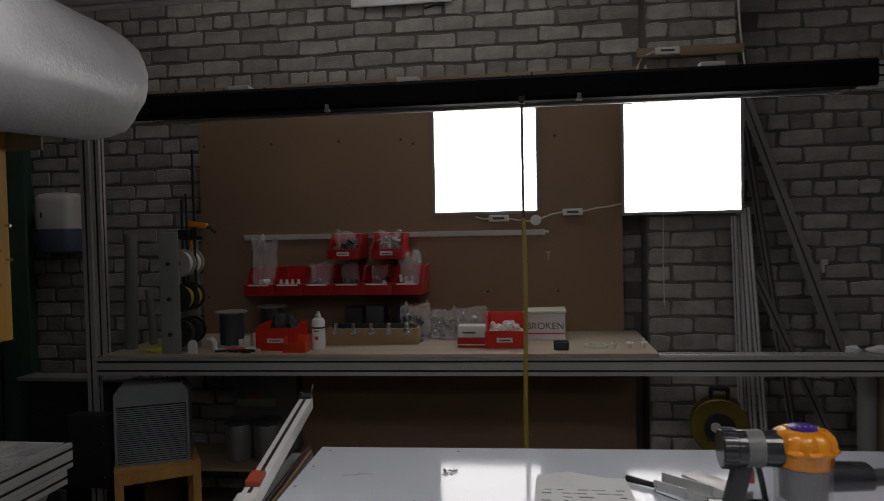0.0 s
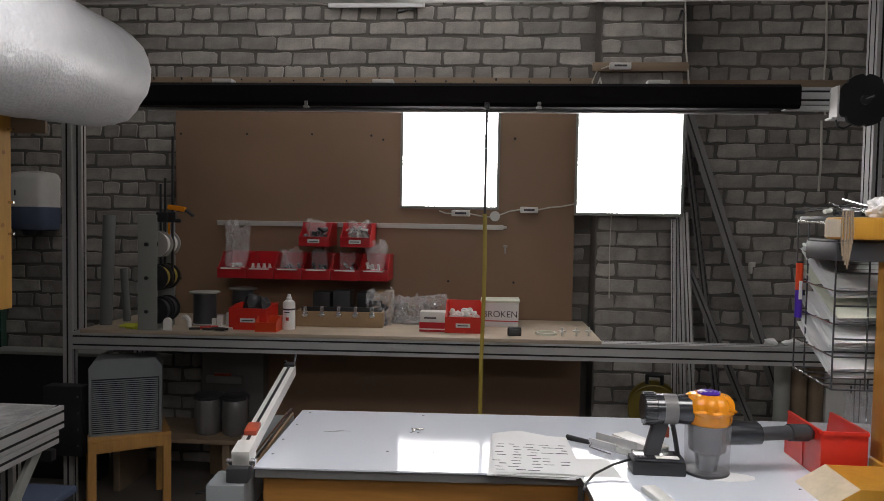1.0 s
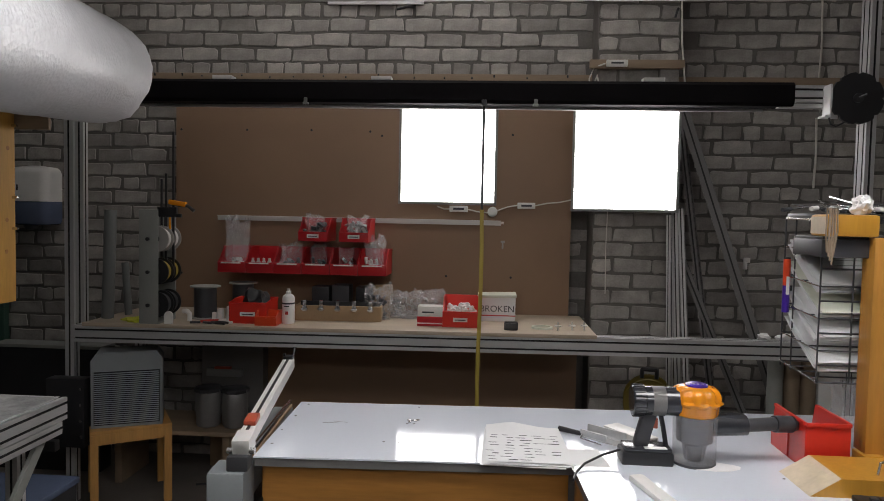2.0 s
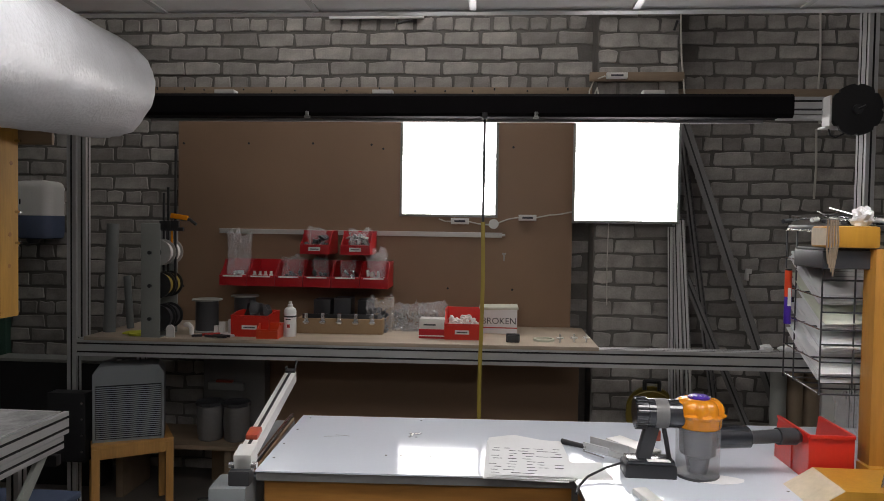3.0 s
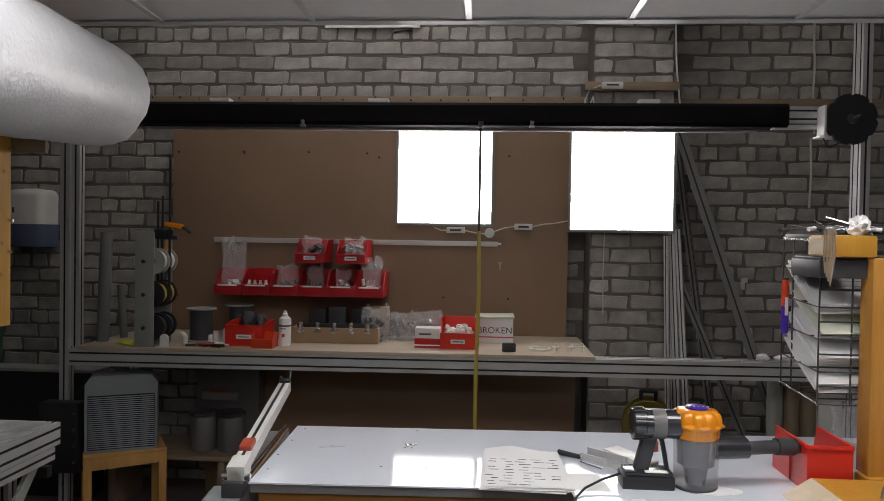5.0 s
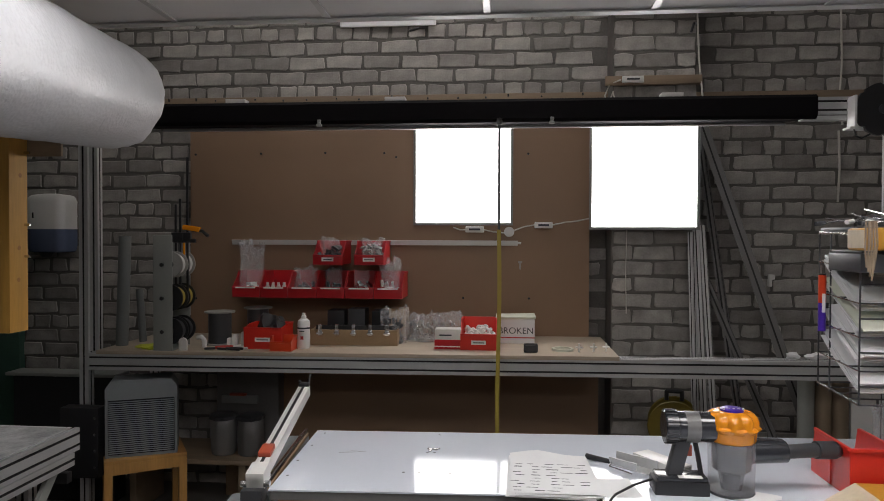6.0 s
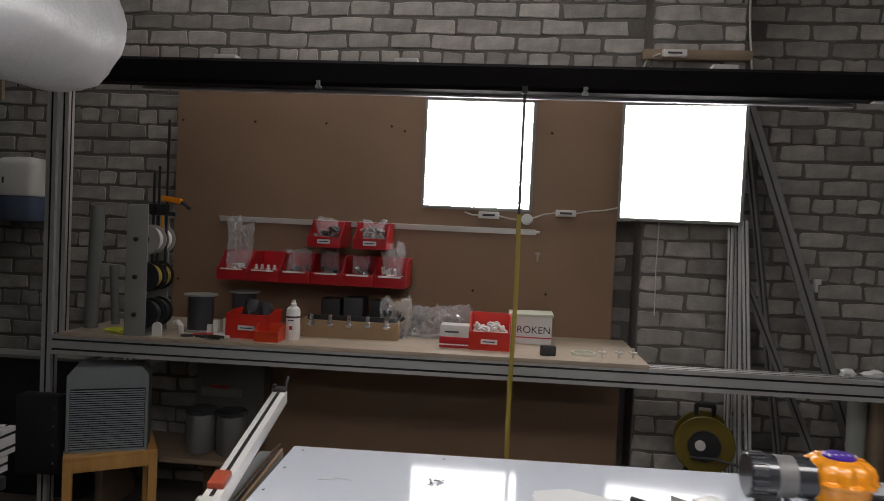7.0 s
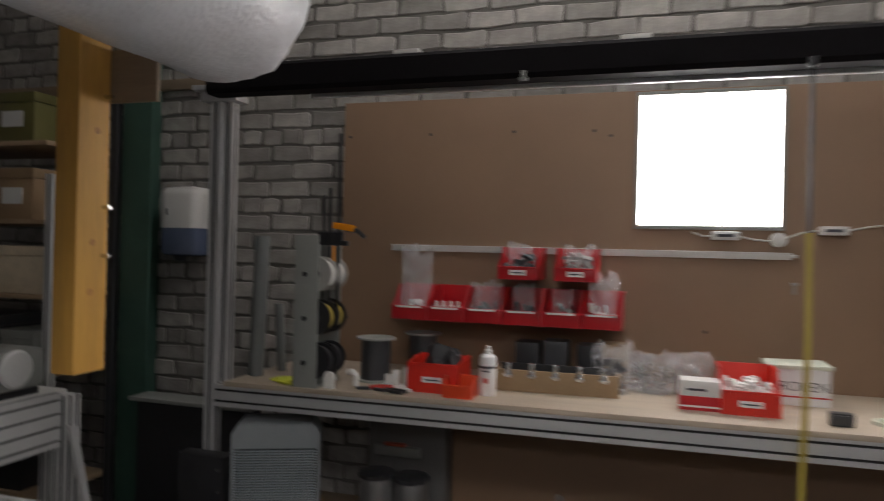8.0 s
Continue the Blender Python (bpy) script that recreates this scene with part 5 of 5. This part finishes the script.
a = thing("white_profile", (1.04, 1.63, TZ), "white tapered plastic piece near the table edge", "plastic profile", rz=-75)
part("body", box(B(), -0.10, 0.10, -0.018, 0.018, 0, 0.016, 0.006), OFFWHITE, a)


# handheld vacuum
v = thing("handheld_vacuum", (1.185, 1.86, TZ), "grey cordless hand vacuum with an amber cyclone top", "hand vacuum")
cup = part("dust_cup", lathe(B(), [(0.050, 0.004), (0.052, 0.01), (0.054, 0.12), (0.052, 0.125)], 36), SHELL, v, "clear dust cup")
part("cup_base", lathe(B(), [(0.051, 0.0), (0.053, 0.002), (0.053, 0.008), (0.05, 0.0095)], 32), GREYD, cup)
part("inner_cone", lathe(B(), [(0.024, 0.012), (0.03, 0.05), (0.044, 0.06), (0.046, 0.124)], 28), VACG, cup, "grey inner shroud")


def flute(a, z):
    if z < 0.153:
        return 0.05 * abs(math.sin(a * 5)) - 0.02
    return 0.16 * abs(math.sin(a * 5)) - 0.07 if z < 0.164 else 0.15 * abs(math.sin(a * 5 + 0.8)) - 0.07


cyc = part("cyclone", lathe(B(), [(0.050, 0.126), (0.053, 0.131), (0.054, 0.150), (0.060, 0.157), (0.061, 0.160), (0.0555, 0.165), (0.056, 0.176), (0.051, 0.188), (0.041, 0.195), (0.03, 0.1965)], 72, None, flute), AMBER, v, "amber fluted cyclone")
part("top_cap", lathe(B(), [(0.027, 0.1966), (0.027, 0.2), (0.021, 0.203)], 28), PURPLE, cyc, "purple top button")
bm = B()
for i in range(5):
    cyl(bm, (-0.022 + i * 0.011, -0.012, 0.201), (-0.022 + i * 0.011, -0.012, 0.2045), 0.0025, seg=8)
part("studs", bm, OFFWHITE, cyc)
bm = lathe(B(), [(0.035, 0.0), (0.039, 0.004), (0.039, 0.03), (0.036, 0.032), (0.036, 0.115), (0.030, 0.12)], 32, pose(-0.158, 0, 0.155, 0, 90, 0))
motor = part("motor", bm, VACG, v, "dark grey motor housing")
bm = B()
for i in range(24):
    t_ = 2 * math.pi * i / 24
    box(bm, -0.163, -0.138, -0.0015, 0.0015, 0.0385, 0.041, 0, pose(0.007, 0, 0.155, math.degrees(t_), 0, 0))
part("vent_ribs", bm, GREYD, motor)
part("chrome_band", lathe(B(), [(0.0365, 0), (0.0368, 0.002), (0.0368, 0.03), (0.0365, 0.032)], 32, pose(-0.11, 0, 0.155, 0, 90, 0)), STEELG, motor)
bm = box(B(), -0.018, 0.018, -0.015, 0.015, 0, 0.095, 0.007, pose(-0.135, 0, 0.038, 0, 14, 0))
grip = part("handle", bm, GREYD, v, "dark grip")
part("trigger", box(B(), -0.106, -0.092, -0.006, 0.006, 0.085, 0.112, 0.003), BRICKRED, grip, "dark red trigger")
part("trigger_guard", path_tube(B(), [Vector((-0.085, 0, 0.122)), Vector((-0.078, 0, 0.09)), Vector((-0.07, 0, 0.045))], 0.006), BLACKP, v)
bm = box(B(), -0.185, -0.058, -0.04, 0.03, 0.0, 0.034, 0.006)
pack = part("battery", bm, BLACKP, v, "black battery pack")
part("battery_top", box(B(), -0.178, -0.062, -0.036, 0.026, 0.034, 0.044, 0.004), VACG, pack)
part("printed_bar", box(B(), -0.13, -0.075, -0.0385, -0.02, 0.0435, 0.0448), OFFWHITE, pack)
bm = cyl(B(), (0.04, 0, 0.098), (0.125, 0.005, 0.100), 0.027, 0.025, seg=24)
box(bm, 0.05, 0.12, -0.012, 0.014, 0.118, 0.13, 0.004)
part("inlet", bm, VACG, v, "grey inlet neck")
bm = cyl(B(), (0.125, 0.005, 0.100), (0.2, 0.02, 0.102), 0.0165, 0.017, seg=20)
cyl(bm, (0.2, 0.02, 0.102), (0.245, 0.03, 0.100), 0.021, seg=20)
cyl(bm, (0.245, 0.03, 0.100), (0.262, 0.034, 0.096), 0.021, 0.012, seg=20)
part("nozzle", bm, GREYD, v, "short black nozzle")
part("cord", path_tube(B(), [Vector((-0.185, -0.01, 0.03)), Vector((-0.23, -0.03, 0.022)), Vector((-0.28, -0.07, 0.012)), Vector((-0.305, -0.11, 0.004)), Vector((-0.318, -0.16, 0.004))], 0.003), BLACKP, v)
bm = crumple(B(), (0.14, 0.06, 0.006), 61, 2, 0.3, (1.22, 1.83, TZ))
solo("cloth_scrap", bm, PAPER, "thin pale scrap under the vacuum", "scrap")

# red open bins lying on the table
red_bin((1.500, 1.845, TZ), 0.108, 0.2, 0.118, 0.05, "red plastic hopper bin standing on the white table", "bins on the table", BINRED, 0.0, "", True)
solo("tissue_bag", film(B(), (0.12, 0.08, 0.14), 71, (1.74, 2.22, TZ)), FILM, "clear plastic bag behind the red bins", "plastic bag", "clear bags")

# yellow timber desk frame
y_ = thing("yellow_desk_stand", (1.6, 1.89, TZ), "yellow varnished timber stand on the table", "timber stand")
part("post", box(B(), -0.012, 0.12, -0.045, 0.01, 0.046, 0.575, 0.003), TIMBER, y_)
part("beam", box(B(), -0.125, 0.0, -0.042, 0.045, 0.576, 0.63, 0.008), YELLOW, y_)
part("beam_end", box(B(), -0.1265, -0.1252, -0.036, 0.039, 0.582, 0.624), PINE_END, y_, "pale sawn end")
XZ = Matrix(((1, 0, 0, 0), (0, 0, 1, 0), (0, 1, 0, 0), (0, 0, 0, 1)))
part("foot", prism(B(), [(-0.222, 0), (0.4, 0), (0.4, 0.045), (-0.152, 0.045)], -0.22, -0.065, XZ), YELLOW, y_, "yellow timber foot")
part("foot_end", prism(B(), [(-0.2235, 0.0005), (-0.222, 0.0005), (-0.1525, 0.0455), (-0.154, 0.0455)], -0.2195, -0.0655, XZ), PINE_END, y_, "pale sawn end")
part("brace", box(B(), -0.02, 0.1, -0.06, 0.0, 0.0, 0.046, 0.003), YELLOW, y_)
part("hook", path_tube(B(), [Vector((-0.06, -0.19, 0.047)), Vector((-0.055, -0.19, 0.075)), Vector((-0.04, -0.185, 0.078))], 0.003), STEEL, y_)
part("hook", path_tube(B(), [Vector((-0.03, -0.19, 0.047)), Vector((-0.028, -0.19, 0.08)), Vector((-0.018, -0.185, 0.08))], 0.003), STEEL, y_)
k_ = thing("utility_knife", (1.60, 1.72, TZ + 0.046), "small white and purple cutter lying on the timber foot", "cutter", rz=30)
part("body", box(B(), -0.03, 0.035, -0.008, 0.008, 0, 0.014, 0.004, pose(0, 0, 0.004, 0, -22, 0)), OFFWHITE, k_)
part("grip", box(B(), -0.005, 0.03, -0.009, 0.009, -0.004, 0.008, 0.003), PURPLE, k_)
part("blade", box(B(), 0.03, 0.06, -0.004, 0.004, 0.012, 0.022, 0.002, pose(0, 0, 0.004, 0, -22, 0)), BLACKP, k_)
solo("crumpled_tissue", crumple(B(), (0.052, 0.05, 0.046), 81, 3, 0.5, (1.577, 1.89, TZ + 0.63)), PAPER, "crumpled white tissue on the yellow beam", "tissue", "scraps")
p = thing("round_mirror", (1.755, 1.835, 1.40), "dark round hanging tag on a bead chain", "hanging tag")
part("disc", cyl(B(), (0, 0, 0), (0, 0.008, 0), 0.05, seg=32), BLACKP, p)
part("face", cyl(B(), (0, -0.001, -0.0), (0, 0.0, 0), 0.042, seg=32), LIME, p)
part("chain", cyl(B(), (-0.02, 0.002, -0.2), (-0.02, 0.002, 0.1), 0.002, seg=8), STEEL, p)

# wire letter rack
rk = thing("wire_rack", (1.572, 2.02, 1.178), "black wire letter rack stacked with papers", "letter rack", rz=0)
X0, X1, Y0, Y1, H = -0.072, 0.16, -0.100, 0.115, 0.417
W = 0.0022
for x, y in ((X0, Y0), (X0, Y1), (X1, Y1), (X0 + 0.08, Y0), (X0 + 0.0, 0.05), (X1 - 0.05, Y0)):
    part("upright_wire", cyl(B(), (x, y, 0), (x, y, H), W, seg=6), GREYD, rk)
for k in range(6):
    z = 0.0 + k * 0.082
    bm = B()
    rr = 0.0032 if k == 0 else W
    cyl(bm, (X0, Y0, z), (X0, Y1, z + 0.012), rr, seg=6)
    part("side_wire", bm, STEEL, rk)
    part("front_wire", cyl(B(), (X0, Y0, z), (X1, Y0, z), W, seg=6), GREYD, rk)
    part("front_wire", cyl(B(), (X0, Y0, z + 0.045), (X1, Y0, z + 0.045), W, seg=6), GREYD, rk)
    part("back_wire", cyl(B(), (X0, Y1, z + 0.012), (X1, Y1, z + 0.012), W, seg=6), GREYD, rk)
    for j in range(1, 4):
        yy = Y0 + (Y1 - Y0) * j / 4
        part("shelf_wire", cyl(B(), (X0, yy, z + 0.003 * j), (X1, yy, z + 0.003 * j), W, seg=6), GREYD, rk)
part("top_rim", path_tube(B(), [Vector((X0, Y0, H)), Vector((X0, Y1, H)), Vector((X1, Y1, H))], 0.003), STEEL, rk)
rnd = random.Random(21)
for k, z in enumerate((1.205, 1.275, 1.34, 1.405)):
    ps = thing("paper_pile", (1.612, 2.02, z + 0.06), "pile of greenish papers sloping in the wire rack" if k == 2 else "pile of white papers sloping in the wire rack", "papers", "paper piles")
    ps.matrix_basis = pose(1.605, 2.025, z + 0.058, 33 + rnd.uniform(-2, 2), 0, 0)
    for j in range(7):
        bm = B()
        sag = rnd.uniform(0.002, 0.012)
        rows_ = [[bm.verts.new((-0.1 + 0.2 * u + rnd.uniform(-0.001, 0.001), -0.105 + 0.21 * v, j * 0.0042 - sag * math.sin(math.pi * v) * (0.4 + 0.6 * u))) for u in (0, 0.5, 1)] for v in (0, 0.25, 0.5, 0.75, 1)]
        for lo, hi in zip(rows_, rows_[1:]):
            for q in range(2):
                bm.faces.new((lo[q], lo[q + 1], hi[q + 1], hi[q]))
        ex = bmesh.ops.extrude_face_region(bm, geom=list(bm.faces))
        bmesh.ops.translate(bm, vec=(0, 0, 0.0016), verts=[v for v in ex["geom"] if isinstance(v, bmesh.types.BMVert)])
        bmesh.ops.transform(bm, matrix=pose(rnd.uniform(-0.006, 0.006), rnd.uniform(-0.008, 0.006), 0, 0, 0, rnd.uniform(-3, 3)), verts=bm.verts)
        part("sheet", bm, PAPERG if k == 2 and j > 3 else PAPER, ps)
    if k in (1, 3):
        bm = B()
        for q in range(5):
            box(bm, -0.05, 0.02 + rnd.uniform(0, 0.05), -0.05 + q * 0.022, -0.048 + q * 0.022, 0.0315, 0.032)
        part("printing", bm, GREY, ps, "faint printed lines")["kind"] = "stuff"
m_ = thing("marker_pen", (1.488, 2.09, 1.335), "orange and purple marker clipped to the wire rack", "marker")
part("barrel", cyl(B(), (0, 0, 0), (0, 0, 0.075), 0.0095, seg=16), PURPLE, m_, "purple lower half")
part("sleeve", cyl(B(), (0, 0, 0.075), (0, 0, 0.148), 0.0095, seg=16), ORANGE, m_, "orange upper half")
part("cap", cyl(B(), (0, 0, 0.148), (0, 0, 0.153), 0.009, seg=16), BLACKP, m_)
part("mark", box(B(), -0.004, 0.004, -0.011, -0.0085, 0.05, 0.1), LABEL, m_)
part("clip", box(B(), 0.006, 0.016, -0.003, 0.003, 0.06, 0.075, 0.001), BLACKP, m_)
t = thing("tool_tray", (1.56, 2.02, 1.598), "dark tray of tools on top of the rack", "tray")
part("tray", box(B(), -0.06, 0.15, -0.085, 0.11, 0.0, 0.012, 0.003), GREYD, t)
rnd = random.Random(3)
for k in range(9):
    x = -0.06 + rnd.uniform(0, 0.13)
    o = thing("screwdriver", (1.54 + rnd.uniform(-0.02, 0.1), 2.03 + rnd.uniform(-0.04, 0.07), 1.614 + 0.004 * (k % 3)), "thin steel tool lying in the dark tray", "hand tool", "tray tools", rnd.uniform(-40, 220))
    part("shaft", cyl(B(), (-0.05, 0, 0.003), (0.05, 0, 0.008 + rnd.uniform(0, 0.03)), 0.003, seg=8), STEEL, o)
    part("grip", cyl(B(), (-0.08, 0, 0.0), (-0.05, 0, 0.003), 0.006, seg=10), (BLACKP, GREYD, OFFWHITE)[k % 3], o)
b = thing("small_drawer_box", (1.52, 1.95, 1.50), "dark wooden tray slung beneath the yellow beam", "tray")
part("body", box(B(), -0.045, 0.075, -0.08, 0.08, 0, 0.045, 0.004), GREYD, b)
part("liner", box(B(), -0.04, 0.07, -0.075, 0.075, 0.045, 0.052, 0.002), GREYD, b)
e = thing("rubber_bands", (1.474, 1.842, 1.515), "brown rubber bands looped over the beam", "rubber bands")
for k in range(4):
    part("band", path_tube(B(), [Vector((-0.004 + k * 0.006, -0.004, 0.105)), Vector((-0.006 + k * 0.007, -0.006, 0.04)), Vector((-0.002 + k * 0.004, -0.004, -0.01 * k)), Vector((0.004 + k * 0.006, -0.004, 0.05)), Vector((0.004 + k * 0.005, -0.003, 0.105))], 0.002), LATH, e)
# keyboard
kb = thing("keyboard", (1.66, 1.58, TZ), "black computer keyboard at the edge of the table", "keyboard", rz=-4)
part("case", box(B(), -0.2, 0.25, -0.07, 0.07, 0, 0.016, 0.005), BLACKP, kb)
key = mesh_of("key", box(B(), -0.0075, 0.0075, -0.0075, 0.0075, 0, 0.007, 0.002), GREYD)
for j in range(5):
    for i in range(20):
        o = new("key", key)
        o.parent = kb
        o.matrix_basis = pose(-0.185 + i * 0.0195 + 0.004 * j, -0.05 + j * 0.0215, 0.016)

# ---- bricks ----
BL, BH, JO = 0.2365, 0.0917, 0.0155


def brick_mesh(name, w, h, seed, material):
    """A brick face with worn, uneven corners, standing proud of the joint."""
    rnd = random.Random(seed)
    a, b = w / 2, h / 2
    c = min(w, h) * rnd.uniform(0.06, 0.14)
    out = []
    for x, y in ((-a + c, -b), (0, -b), (a - c, -b), (a, -b + c), (a, b - c), (a - c, b), (0, b), (-a + c, b), (-a, b - c), (-a, -b + c)):
        out.append((x + rnd.uniform(-0.006, 0.006), y + rnd.uniform(-0.006, 0.005)))
    vs, fs = [], []
    n = len(out)
    for k, (s, d) in enumerate(((1.0, 0.012), (1.0, -0.003), (0.95, -0.006))):
        for x, y in out:
            vs.append((x * (1 if k < 2 else 1 - 0.004 / a), d + (rnd.uniform(-0.0015, 0.0015) if k == 1 else 0), y * (1 if k < 2 else 1 - 0.004 / b)))
    for k in range(2):
        for i in range(n):
            fs.append((k * n + i, k * n + (i + 1) % n, (k + 1) * n + (i + 1) % n, (k + 1) * n + i))
    fs.append(tuple(range(2 * n, 3 * n)))
    me = bpy.data.meshes.new(name)
    me.from_pydata(vs, [], fs)
    me.materials.append(material)
    me.shade_flat()
    return me


LONG = [brick_mesh("brick", BL - JO, BH - JO, i, BRICK) for i in range(14)]
SHORT = [brick_mesh("brick", BL / 2 - JO, BH - JO, 40 + i, BRICK) for i in range(10)]
rnd = random.Random(77)
far_v, far_f = [], []
count = 0


def lay(x, z, y, long, near, parent):
    global count
    me = rnd.choice(LONG if long else SHORT)
    flip = rnd.choice((0, 180))
    m = pose(x + rnd.uniform(-0.003, 0.003), y + rnd.uniform(-0.002, 0.003), z + rnd.uniform(-0.003, 0.003), rnd.uniform(-1.2, 1.2), flip + rnd.uniform(-0.5, 0.5), rnd.uniform(-0.8, 0.8))
    if near and count < 300:
        o = new("brick", me)
        o.parent = parent
        o.matrix_basis = m
        count += 1
        return
    base = len(far_v)
    far_v.extend(tuple(m @ v.co) for v in me.vertices)
    far_f.extend(tuple(base + i for i in p.vertices) for p in me.polygons)


Z0 = 2.677 - 29 * BH
for r_ in range(43):
    z = Z0 + r_ * BH
    if z > 3.9:
        break
    header = (r_ - 29) % 4 == 2
    step = BL / 2 if header else BL
    x = -0.0035 + step / 2 - 18 * BL + (0.05 if header else (0.0, -0.13, 0.0, -0.135)[(r_ - 29) % 4])
    while x < 4.1:
        if not 1.20 < x < 1.79 and not (-1.28 < x < 1.13 and 0.95 < z < 2.24):
            hidden = -0.75 < x < 1.18 and z < 0.93
            if not hidden:
                lay(x, z, WALL_Y, not header, -2.0 < x < 2.7 and 1.0 < z < 3.0, wall_north)
        x += step
CB = 0.464 / 2
for r_ in range(43):
    z = Z0 + (r_ + 0.15) * BH
    if z > 3.9:
        break
    for x, long in (((1.262 + CB / 2, True), (1.262 + 1.5 * CB, True)) if r_ % 2 else ((1.262 + CB / 4, False), (1.262 + CB, True), (1.262 + 1.75 * CB, False))):
        lay(x, z, COL_Y, long, False, column)
me = bpy.data.meshes.new("brickwork")
me.from_pydata(far_v, [], far_f)
me.materials.append(BRICK_FAR)
me.shade_flat()
tagged(new("brickwork", me), "pale grey bricks of the wall and pier", kind="stuff").parent = wall_north
